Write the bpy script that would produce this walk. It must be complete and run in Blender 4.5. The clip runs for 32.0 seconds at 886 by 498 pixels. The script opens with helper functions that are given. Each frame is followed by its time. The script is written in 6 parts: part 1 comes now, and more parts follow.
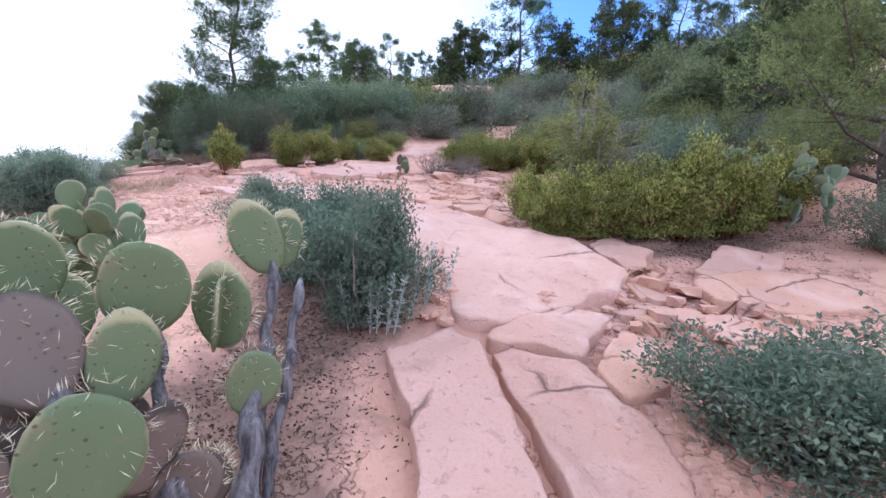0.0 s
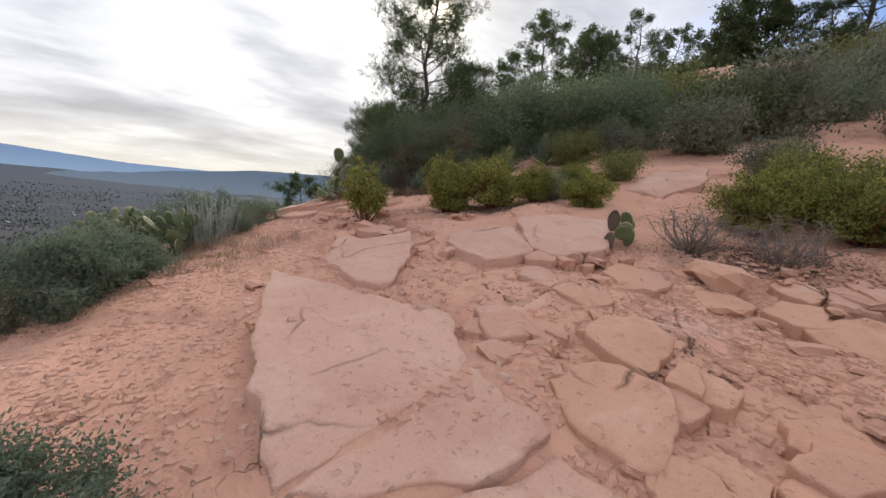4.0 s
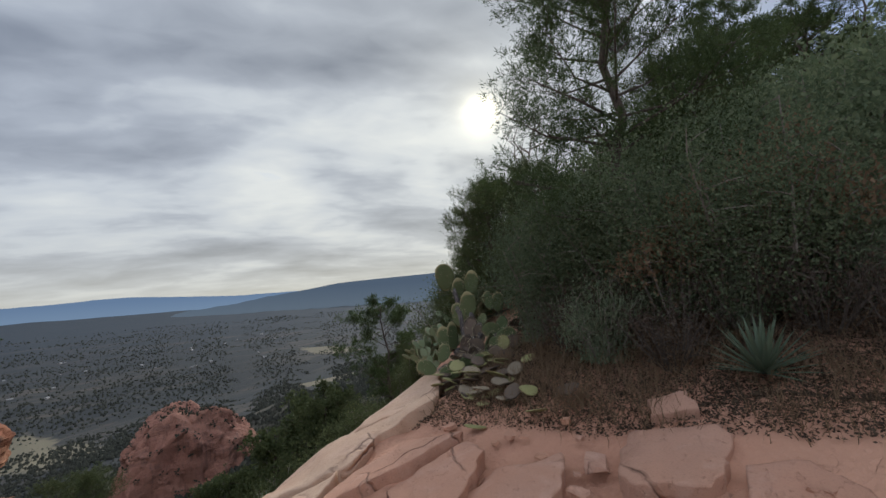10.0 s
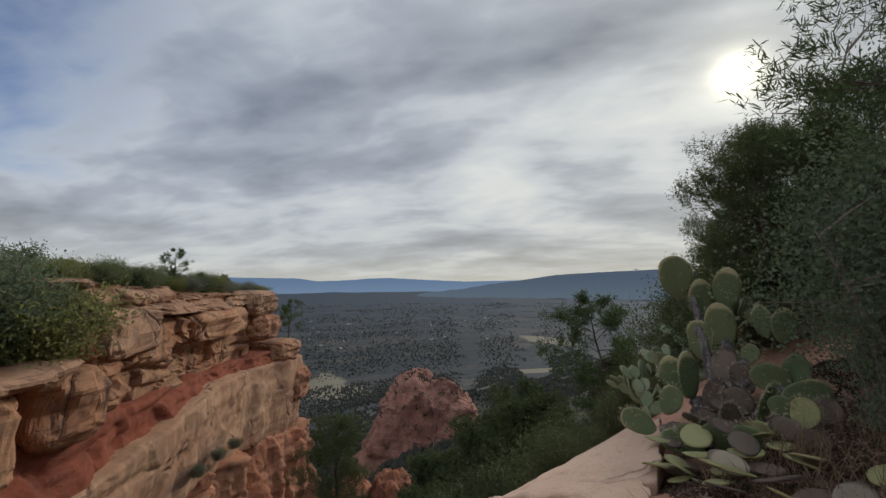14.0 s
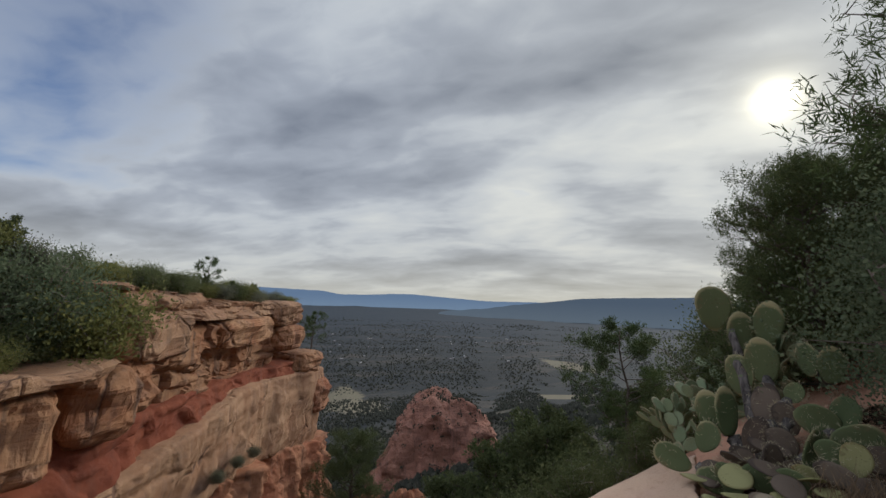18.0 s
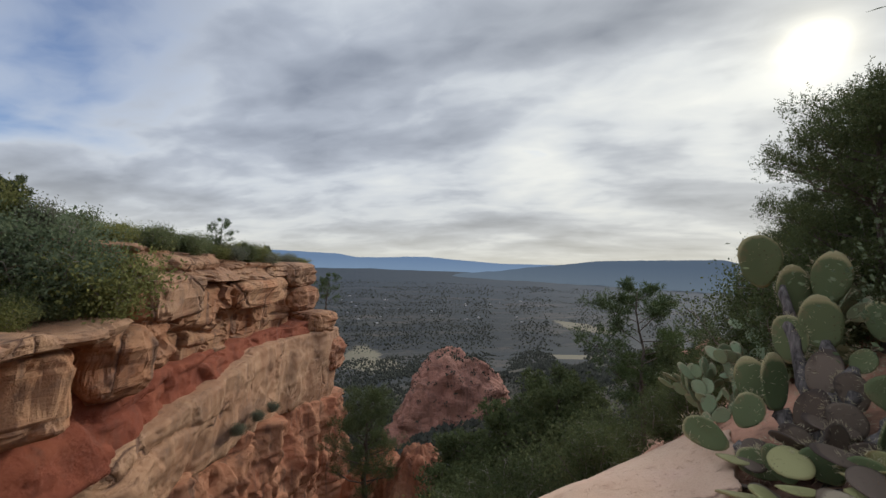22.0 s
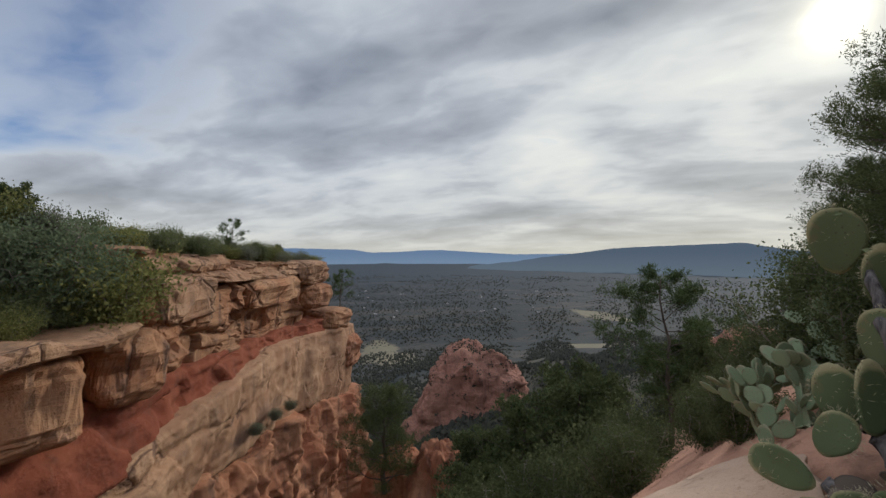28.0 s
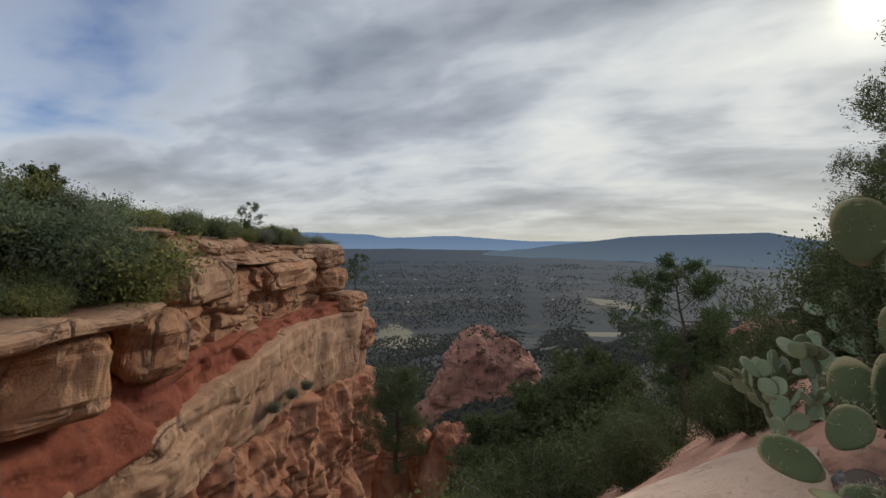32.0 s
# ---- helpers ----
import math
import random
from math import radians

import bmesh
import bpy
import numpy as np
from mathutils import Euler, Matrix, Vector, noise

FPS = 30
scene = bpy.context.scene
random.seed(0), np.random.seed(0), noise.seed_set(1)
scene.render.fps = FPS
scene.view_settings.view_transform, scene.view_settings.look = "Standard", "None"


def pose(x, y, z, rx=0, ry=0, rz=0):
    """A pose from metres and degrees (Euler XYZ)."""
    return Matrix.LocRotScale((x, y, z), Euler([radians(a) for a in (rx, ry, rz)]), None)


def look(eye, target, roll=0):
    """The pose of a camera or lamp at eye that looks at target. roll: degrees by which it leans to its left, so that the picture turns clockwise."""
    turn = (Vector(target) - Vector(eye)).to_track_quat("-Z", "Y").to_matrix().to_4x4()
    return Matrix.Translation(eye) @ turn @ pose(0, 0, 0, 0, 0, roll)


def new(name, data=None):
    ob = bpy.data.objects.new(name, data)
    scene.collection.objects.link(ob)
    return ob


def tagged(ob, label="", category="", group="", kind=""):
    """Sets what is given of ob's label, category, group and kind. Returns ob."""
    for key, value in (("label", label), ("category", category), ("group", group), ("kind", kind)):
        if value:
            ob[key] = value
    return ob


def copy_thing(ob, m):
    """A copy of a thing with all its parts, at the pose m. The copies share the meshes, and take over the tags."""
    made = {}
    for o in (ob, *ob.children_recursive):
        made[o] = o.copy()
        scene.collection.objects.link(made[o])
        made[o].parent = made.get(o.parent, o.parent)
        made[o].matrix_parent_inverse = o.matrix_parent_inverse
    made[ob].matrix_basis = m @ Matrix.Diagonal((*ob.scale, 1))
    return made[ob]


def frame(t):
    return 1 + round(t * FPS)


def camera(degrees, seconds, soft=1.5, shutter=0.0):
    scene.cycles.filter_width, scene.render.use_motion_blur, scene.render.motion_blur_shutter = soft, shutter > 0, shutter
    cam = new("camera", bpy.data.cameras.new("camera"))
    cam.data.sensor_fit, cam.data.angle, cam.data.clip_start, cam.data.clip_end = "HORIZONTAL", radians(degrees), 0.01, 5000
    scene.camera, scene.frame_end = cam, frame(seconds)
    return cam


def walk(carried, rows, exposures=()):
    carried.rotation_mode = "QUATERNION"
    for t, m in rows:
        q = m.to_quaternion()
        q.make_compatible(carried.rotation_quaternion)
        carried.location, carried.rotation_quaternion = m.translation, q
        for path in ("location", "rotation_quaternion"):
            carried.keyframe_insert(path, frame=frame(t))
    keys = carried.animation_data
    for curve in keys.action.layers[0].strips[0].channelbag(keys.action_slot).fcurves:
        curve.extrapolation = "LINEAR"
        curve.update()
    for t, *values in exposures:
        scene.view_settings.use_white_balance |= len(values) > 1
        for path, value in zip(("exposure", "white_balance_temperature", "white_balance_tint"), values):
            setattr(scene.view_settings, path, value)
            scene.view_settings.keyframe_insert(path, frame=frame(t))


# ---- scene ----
cam = camera(95.5, 32.0)
METRES, EYE, TILT, LEAN, TURN = 18.5, 1.6, -5.0, -4.0, 0.0
ROWS = [
    (0.0, 0.0, 0.0, 0.0, 0.0, 0.0, -0.0),
    (0.5, 0.0002, 0.0313, 0.0108, 0.67, 3.78, 3.87),
    (1.0, 0.0043, 0.0641, 0.0232, -6.75, 5.71, 7.55),
    (1.5, 0.0079, 0.1016, 0.0361, -10.54, -0.81, -3.35),
    (2.0, 0.0207, 0.134, 0.0452, -11.29, -3.16, 5.52),
    (2.5, 0.0253, 0.1632, 0.0532, 0.03, 2.88, 6.79),
    (3.0, 0.019, 0.1976, 0.0708, 9.63, 3.02, -1.73),
    (3.5, 0.0108, 0.2319, 0.0853, 17.37, 2.09, 1.15),
    (4.0, -0.0122, 0.2595, 0.0971, 31.87, -1.13, -5.43),
    (4.5, -0.0356, 0.2871, 0.1066, 35.65, 2.22, -3.24),
    (6.5, -0.1459, 0.3986, 0.1541, 44.98, 3.07, -2.93),
    (7.0, -0.1769, 0.4196, 0.1668, 49.92, 5.68, -4.65),
    (7.5, -0.2047, 0.4398, 0.1795, 55.55, 8.83, -1.63),
    (8.0, -0.2293, 0.4521, 0.1817, 59.68, 10.94, -4.49),
    (8.5, -0.2592, 0.4688, 0.183, 64.12, 8.11, -2.1),
    (9.0, -0.2908, 0.4822, 0.1875, 55.9, 12.59, -4.28),
    (9.5, -0.3188, 0.4974, 0.1884, 51.57, 9.32, -2.15),
    (10.0, -0.3431, 0.5182, 0.1974, 43.22, 10.84, 3.44),
    (10.5, -0.3701, 0.539, 0.1975, 34.95, 15.17, -2.13),
    (11.0, -0.3882, 0.566, 0.2033, 35.86, 11.64, 1.06),
    (11.5, -0.4055, 0.5819, 0.2061, 40.78, 8.02, -4.69),
    (12.0, -0.417, 0.5914, 0.2089, 52.48, 4.02, -8.91),
    (12.5, -0.4164, 0.6014, 0.2125, 68.89, 11.78, -3.89),
    (13.0, -0.4148, 0.6013, 0.2134, 73.89, 14.75, -2.11),
    (13.5, -0.4145, 0.6007, 0.2121, 72.43, 10.3, -2.45),
    (15.5, -0.4127, 0.5961, 0.2117, 74.23, 9.85, -3.63),
    (16.0, -0.4139, 0.595, 0.2129, 78.76, 8.5, -4.55),
    (16.5, -0.4126, 0.5948, 0.2122, 78.45, 10.73, -4.81),
    (17.0, -0.4124, 0.5942, 0.212, 77.36, 10.06, -5.02),
    (17.5, -0.4138, 0.5941, 0.2135, 76.74, 10.62, -5.35),
    (18.0, -0.4118, 0.5933, 0.2122, 75.85, 12.15, -5.74),
    (18.5, -0.4123, 0.5918, 0.2115, 72.76, 11.93, -6.18),
    (19.0, -0.4139, 0.5906, 0.2095, 62.77, 6.39, -6.87),
    (19.5, -0.4118, 0.5982, 0.2117, 48.63, 6.82, -2.79),
    (20.0, -0.4083, 0.6063, 0.2125, 41.49, 12.32, 2.23),
    (20.5, -0.4097, 0.6101, 0.2115, 42.06, 8.64, 2.25),
    (21.0, -0.4219, 0.6123, 0.2114, 50.42, 4.11, -4.27),
    (21.5, -0.4348, 0.6101, 0.213, 66.41, 2.84, -8.09),
    (22.0, -0.4462, 0.6129, 0.2107, 77.89, 6.65, -5.88),
    (22.5, -0.4665, 0.6212, 0.2122, 71.99, 3.04, -4.08),
    (23.0, -0.4759, 0.6214, 0.2099, 62.9, 7.13, -7.84),
    (23.5, -0.4793, 0.6182, 0.2084, 61.9, 8.29, -10.74),
    (24.0, -0.4808, 0.6177, 0.2079, 65.31, 5.5, -12.48),
    (24.5, -0.4812, 0.6164, 0.2073, 69.86, 2.65, -11.97),
    (26.5, -0.4826, 0.6264, 0.2139, 68.89, 9.0, -4.57),
    (27.0, -0.4811, 0.6287, 0.2146, 74.05, 8.83, -3.53),
    (27.5, -0.4797, 0.6299, 0.215, 78.7, 6.21, -3.48),
    (28.0, -0.4822, 0.6292, 0.2149, 80.08, 5.43, -4.07),
    (28.5, -0.481, 0.6292, 0.2149, 79.97, 6.62, -4.73),
    (29.0, -0.4817, 0.6293, 0.2147, 79.9, 6.39, -5.02),
    (29.5, -0.4813, 0.6295, 0.2147, 80.35, 5.04, -4.94),
    (30.0, -0.4815, 0.63, 0.215, 80.96, 4.59, -4.84),
    (30.5, -0.4811, 0.6298, 0.2151, 81.09, 6.41, -4.74),
    (31.0, -0.4807, 0.6292, 0.215, 81.05, 7.34, -4.72),
    (31.5, -0.4801, 0.6302, 0.215, 81.53, 5.44, -4.74),
    (32.0, -0.481, 0.6304, 0.2149, 82.13, 3.26, -5.02),
]
EXPOSURES = [(0.0, 1.47, 5050, 14), (1.0, 1.06, 5500, 11), (2.0, 1.32, 5300, 16), (3.0, 1.18, 5900, 10), (4.0, 0.55, 6300, 12), (7.0, 0.12, 6050, 8), (9.0, 0.0, 6000, 7), (11.0, -0.08, 6000, 7), (12.0, 0.28, 6100, 8), (13.0, -0.15, 6100, 7), (17.0, -0.2, 6150, 7), (20.0, -0.1, 6050, 7), (21.0, 0.08, 6150, 8), (23.0, 0.06, 6150, 7), (24.0, -0.1, 6100, 7), (27.0, -0.28, 6150, 7), (28.0, -0.03, 6150, 7), (30.0, -0.08, 6150, 7), (31.0, -0.27, 6100, 7), (32.0, -0.08, 6150, 7)]
walk(cam, [(t, pose(0, 0, EYE, TILT, LEAN, TURN) @ pose(METRES * x, METRES * y, METRES * z, 90 + pitch, roll, yaw)) for t, x, y, z, yaw, pitch, roll in ROWS], EXPOSURES)

# ---- light ----
SUN_AZ, SUN_EL = 35.5, 22.5          # degrees to the left of +y, and above the horizon
SUN_DIR = Vector((-math.sin(radians(SUN_AZ)) * math.cos(radians(SUN_EL)), math.cos(radians(SUN_AZ)) * math.cos(radians(SUN_EL)), math.sin(radians(SUN_EL))))
sun = new("sun", bpy.data.lights.new("sun", "SUN"))
sun.data.energy, sun.data.angle, sun.data.color = 2.3, radians(12), (1.0, 0.93, 0.82)
sun.matrix_world = look(SUN_DIR * 100, (0, 0, 0))


class Nodes:
    """Short way to wire a node tree."""

    def __init__(self, tree):
        self.tree = tree
        tree.nodes.clear()

    def add(self, kind, props=None, **inputs):
        n = self.tree.nodes.new(kind)
        for key, value in (props or {}).items():
            setattr(n, key, value)
        for key, value in inputs.items():
            self.put(n, key, value)
        return n

    def put(self, n, key, value):
        sock = n.inputs[int(key[1:])] if key[0] == "i" and key[1:].isdigit() else n.inputs[key.replace("_", " ")]
        if isinstance(value, bpy.types.NodeSocket):
            self.tree.links.new(value, sock)
        elif isinstance(value, bpy.types.Node):
            self.tree.links.new(value.outputs[0], sock)
        else:
            sock.default_value = value

    def math(self, op, a, b=0.0, c=0.0, clamp=False):
        return self.add("ShaderNodeMath", {"operation": op, "use_clamp": clamp}, i0=a, i1=b, i2=c).outputs[0]

    def vmath(self, op, a, b=(0, 0, 0)):
        n = self.add("ShaderNodeVectorMath", {"operation": op}, i0=a, i1=b)
        return n.outputs["Value"] if op in ("DOT_PRODUCT", "LENGTH") else n.outputs[0]

    def mix(self, fac, a, b, blend="MIX"):
        n = self.add("ShaderNodeMix", {"data_type": "RGBA", "blend_type": blend})
        self.put(n, "i0", fac), self.put(n, "i6", a), self.put(n, "i7", b)
        return n.outputs[2]

    def ramp(self, fac, stops):
        n = self.add("ShaderNodeValToRGB", None, i0=fac)
        el = n.color_ramp.elements
        while len(el) < len(stops):
            el.new(0.5)
        for e, (p, c) in zip(el, stops):
            e.position, e.color = p, (*(c if isinstance(c, tuple) else (c, c, c)), 1)
        return n.outputs[0]

    def noise(self, vec, scale, detail=4.0, rough=0.55, warp=0.0):
        n = self.add("ShaderNodeTexNoise", None, Scale=scale, Detail=detail, Roughness=rough, Distortion=warp)
        if vec is not None:
            self.put(n, "Vector", vec)
        return n.outputs[0]


def c3(*v):
    return (*v, 1.0)


# sky: a clear sky behind streaked high cloud, thin in front of the sun
world = bpy.data.worlds.new("sky")
scene.world = world
world.use_nodes = True
w = Nodes(world.node_tree)
way = w.add("ShaderNodeTexCoord").outputs["Generated"]
sky = w.add("ShaderNodeTexSky", {"sky_type": "NISHITA", "sun_disc": False, "sun_elevation": radians(SUN_EL), "sun_rotation": radians(-SUN_AZ), "altitude": 1300.0})
sep = w.add("ShaderNodeSeparateXYZ", None, i0=way)
up = w.math("MAXIMUM", sep.outputs[2], 0.0)
lift = w.math("ADD", up, 0.20)
flat = w.add("ShaderNodeCombineXYZ", None, i0=w.math("DIVIDE", sep.outputs[0], lift), i1=w.math("DIVIDE", sep.outputs[1], lift), i2=0.0)
along = w.math("MULTIPLY", w.vmath("DOT_PRODUCT", flat.outputs[0], (0.55, 0.83, 0.0)), 0.66)
ahead = w.vmath("DOT_PRODUCT", flat.outputs[0], (-0.83, 0.55, 0.0))
turned = w.add("ShaderNodeCombineXYZ", None, i0=along, i1=ahead, i2=4.0).outputs[0]
big = w.noise(turned, 1.15, 2.0, 0.45, 0.5)
mid = w.noise(turned, 2.6, 3.0, 0.5, 0.35)
fine = w.noise(turned, 9.0, 4.0, 0.55, 0.5)
body = w.math("ADD", w.math("MULTIPLY", big, 0.55), w.math("MULTIPLY", mid, 0.45))
body = w.math("ADD", body, w.math("MULTIPLY", w.math("SUBTRACT", fine, 0.5), 0.12))
# the cover breaks up high in the west and north-east
gap_w = w.math("MULTIPLY", w.vmath("DOT_PRODUCT", way, (-0.64, -0.57, 0.52)), 1.0)
gap_e = w.vmath("DOT_PRODUCT", way, (0.307, 0.845, 0.438))
hole = w.math("MAXIMUM", w.math("MULTIPLY", w.math("SUBTRACT", gap_w, 0.82), 1.8), w.math("MULTIPLY", w.math("SUBTRACT", gap_e, 0.80), 2.4))
cover = w.ramp(w.math("SUBTRACT", w.math("ADD", body, 0.0), w.math("MAXIMUM", hole, 0.0)), [(0.04, 0.0), (0.30, 1.0)])
tone = w.ramp(body, [(0.31, (0.74, 0.745, 0.75)), (0.45, (0.575, 0.60, 0.655)), (0.525, (0.42, 0.448, 0.52)), (0.69, (0.22, 0.245, 0.31))])
away = w.add("ShaderNodeMapRange", None, i0=w.vmath("DOT_PRODUCT", way, (-0.95, 0.30, 0.0)), i1=0.6, i2=0.0, i3=1.0, i4=1.8).outputs[0]
lit = w.add("ShaderNodeVectorMath", {"operation": "SCALE"}, i0=tone)
w.put(lit, "Scale", away)
tone = lit.outputs[0]
low = w.math("POWER", w.math("SUBTRACT", 1.0, up, 0.0, True), 9.0)
tone = w.mix(w.math("MULTIPLY", low, 0.62), tone, c3(0.76, 0.70, 0.56))
near = w.math("MAXIMUM", w.vmath("DOT_PRODUCT", way, tuple(SUN_DIR)), 0.0)
tone = w.mix(w.math("MULTIPLY", w.math("POWER", near, 2.0), 0.42), tone, w.mix(1.0, tone, c3(1.07, 1.0, 0.86), "MULTIPLY"))
halo = w.math("ADD", w.math("ADD", w.math("MULTIPLY", w.math("POWER", near, 6.0), 0.11), w.math("MULTIPLY", w.math("POWER", near, 2.5), 0.04)), w.math("MULTIPLY", w.math("POWER", near, 60.0), 0.16))
core = w.math("ADD", w.math("MULTIPLY", w.math("POWER", near, 2600.0), 1.8), w.math("ADD", w.math("MULTIPLY", w.math("POWER", near, 700.0), 0.45), w.math("MULTIPLY", w.math("POWER", near, 130.0), 0.10)))
thin = w.math("SUBTRACT", 1.25, body)
glow = w.math("ADD", w.math("MULTIPLY", halo, thin), core)
warm = w.add("ShaderNodeVectorMath", {"operation": "SCALE"}, i0=(1.0, 0.87, 0.58))
w.put(warm, "Scale", glow)
cloud = w.mix(1.0, tone, warm.outputs[0], "ADD")
clear = w.mix(1.0, sky.outputs[0], c3(0.072, 0.087, 0.115), "MULTIPLY")
back = w.add("ShaderNodeBackground", None, Color=w.mix(cover, clear, cloud), Strength=1.0)
w.add("ShaderNodeOutputWorld", None, Surface=back)


# ---- materials ----
def material(name, build, disp=None):
    m = bpy.data.materials.new(name)
    m.use_nodes = True
    n = Nodes(m.node_tree)
    out = n.add("ShaderNodeOutputMaterial")
    n.put(out, "Surface", build(n))
    return m


def place_of(n):
    return n.add("ShaderNodeNewGeometry").outputs["Position"]


def shade(n, colour, rough, height=None, strength=0.5, distance=0.02, spec=0.3):
    b = n.add("ShaderNodeBsdfPrincipled", None, Base_Color=colour, Roughness=rough)
    b.inputs["Specular IOR Level"].default_value = spec
    if height is not None:
        n.put(b, "Normal", n.add("ShaderNodeBump", None, Strength=strength, Distance=distance, Height=height).outputs[0])
    return b.outputs[0]


def rock_material(name, a, b, dark, scale=1.0, beds=0.0, varnish=0.0, bump=0.02, rand=0.12, cracks=0.0, gap=1.0):
    """Sandstone: two tones, stains, grain; beds gives horizontal layering, varnish upright dark streaks."""
    def build(n):
        p = place_of(n)
        big = n.noise(p, 0.55 * scale, 5, 0.6, 0.4)
        mid = n.noise(p, 3.1 * scale, 6, 0.62)
        grain = n.noise(p, 55 * scale, 4, 0.7)
        col = n.mix(n.ramp(big, [(0.38, 0.0), (0.62, 1.0)]), c3(*a), c3(*b))
        col = n.mix(n.ramp(mid, [(0.56, 0.0), (0.74, 0.65)]), col, c3(*dark))
        col = n.mix(n.math("MULTIPLY", n.math("SUBTRACT", grain, 0.5), 0.9), col, c3(0.02, 0.015, 0.012))
        hgt = n.math("ADD", n.math("MULTIPLY", mid, 0.8), n.math("MULTIPLY", grain, 0.18))
        if beds:
            q = n.add("ShaderNodeMapping", None, Vector=p, Scale=(0.12, 0.12, 3.2 * beds)).outputs[0]
            lay = n.noise(q, 1.0, 6, 0.65, 0.25)
            patch = n.ramp(n.noise(p, 0.3, 3, 0.5), [(0.40, 0.15), (0.62, 1.0)])
            col = n.mix(n.math("MULTIPLY", n.ramp(lay, [(0.34, 0.6), (0.45, 0.0)]), patch), col, c3(*dark))
            col = n.mix(n.ramp(lay, [(0.58, 0.0), (0.70, 0.3)]), col, c3(*[min(0.8, v * 1.25) for v in a]))
            hgt = n.math("ADD", hgt, n.math("MULTIPLY", n.math("MULTIPLY", lay, patch), 1.3))
        if varnish:
            q = n.add("ShaderNodeMapping", None, Vector=p, Scale=(1.4, 1.4, 0.10)).outputs[0]
            st = n.noise(q, 1.0, 5, 0.6, 0.3)
            col = n.mix(n.math("MULTIPLY", n.ramp(st, [(0.52, 0.0), (0.70, 1.0)]), varnish), col, c3(0.06, 0.045, 0.04))
        if cracks:
            wav = n.add("ShaderNodeVectorMath", {"operation": "SCALE"}, i0=n.add("ShaderNodeTexNoise", None, Vector=p, Scale=2.2 / gap, Detail=4.0).outputs["Color"])
            n.put(wav, "Scale", 0.3 * gap)
            bent = n.vmath("ADD", p, wav.outputs[0])
            line = n.add("ShaderNodeTexVoronoi", {"feature": "DISTANCE_TO_EDGE"}, Vector=bent, Scale=cracks).outputs["Distance"]
            some = n.ramp(n.noise(p, 0.9 / gap, 3, 0.5), [(0.48, 0.0), (0.60, 1.0)])
            col = n.mix(n.math("MULTIPLY", n.ramp(line, [(0.003 * gap, 0.8), (0.010 * gap, 0.0)]), some), col, c3(0.10, 0.05, 0.035))
            hgt = n.math("SUBTRACT", hgt, n.math("MULTIPLY", n.ramp(line, [(0.0, 1.0), (0.02 * gap, 0.0)]), n.math("MULTIPLY", some, 1.2)))
            pits = n.ramp(n.noise(p, 17, 3, 0.6), [(0.60, 0.0), (0.70, 1.0)])
            col = n.mix(n.math("MULTIPLY", pits, 0.18), col, c3(*dark))
            hgt = n.math("SUBTRACT", hgt, n.math("MULTIPLY", pits, 0.3))
            pale_dust = 0.45 if gap == 1.0 else 0.12
            dust = n.ramp(n.noise(p, 1.3, 6, 0.7, 0.6), [(0.52, 0.0), (0.68, pale_dust)])
            col = n.mix(dust, col, c3(0.62, 0.42, 0.33))
        info = n.add("ShaderNodeObjectInfo").outputs["Random"]
        col = n.mix(n.math("MULTIPLY", info, rand), col, c3(*dark))
        return shade(n, col, 0.9, hgt, 0.75, bump)
    return material(name, build)


M_SLICK = rock_material("slickrock", (0.55, 0.325, 0.235), (0.49, 0.275, 0.195), (0.33, 0.17, 0.12), 1.0, bump=0.05, cracks=0.8)
M_SLAB = rock_material("slab_rock", (0.50, 0.265, 0.175), (0.45, 0.255, 0.18), (0.38, 0.20, 0.14), 1.3, bump=0.045, rand=0.2, cracks=1.1)
M_ORANGE = rock_material("orange_rock", (0.52, 0.285, 0.185), (0.47, 0.245, 0.155), (0.38, 0.18, 0.115), 1.3, bump=0.045, rand=0.2, cracks=1.0)
M_TAN = rock_material("tan_sandstone", (0.42, 0.23, 0.122), (0.35, 0.155, 0.075), (0.17, 0.105, 0.075), 0.5, beds=0.35, varnish=0.7, bump=0.25, cracks=0.25, gap=2.0)
M_CAP = rock_material("cap_rock", (0.42, 0.25, 0.142), (0.33, 0.175, 0.098), (0.15, 0.092, 0.068), 0.5, beds=1.1, varnish=0.5, bump=0.25, cracks=0.5, gap=3.0)
M_RED = rock_material("red_mudstone", (0.28, 0.085, 0.042), (0.23, 0.062, 0.032), (0.17, 0.05, 0.03), 0.8, bump=0.3, varnish=0.3)
M_PALE = rock_material("pale_sandstone", (0.43, 0.255, 0.148), (0.37, 0.195, 0.108), (0.22, 0.135, 0.095), 0.6, beds=0.12, varnish=0.4, bump=0.2, cracks=0.22, gap=2.0)
M_LOW = rock_material("orange_cliff_rock", (0.39, 0.19, 0.105), (0.33, 0.125, 0.065), (0.17, 0.065, 0.04), 0.5, beds=0.2, varnish=0.6, bump=0.3)
M_SPIRE = rock_material("red_spire_rock", (0.38, 0.185, 0.13), (0.31, 0.14, 0.10), (0.13, 0.065, 0.05), 0.16, beds=0.25, varnish=0.5, bump=1.0)


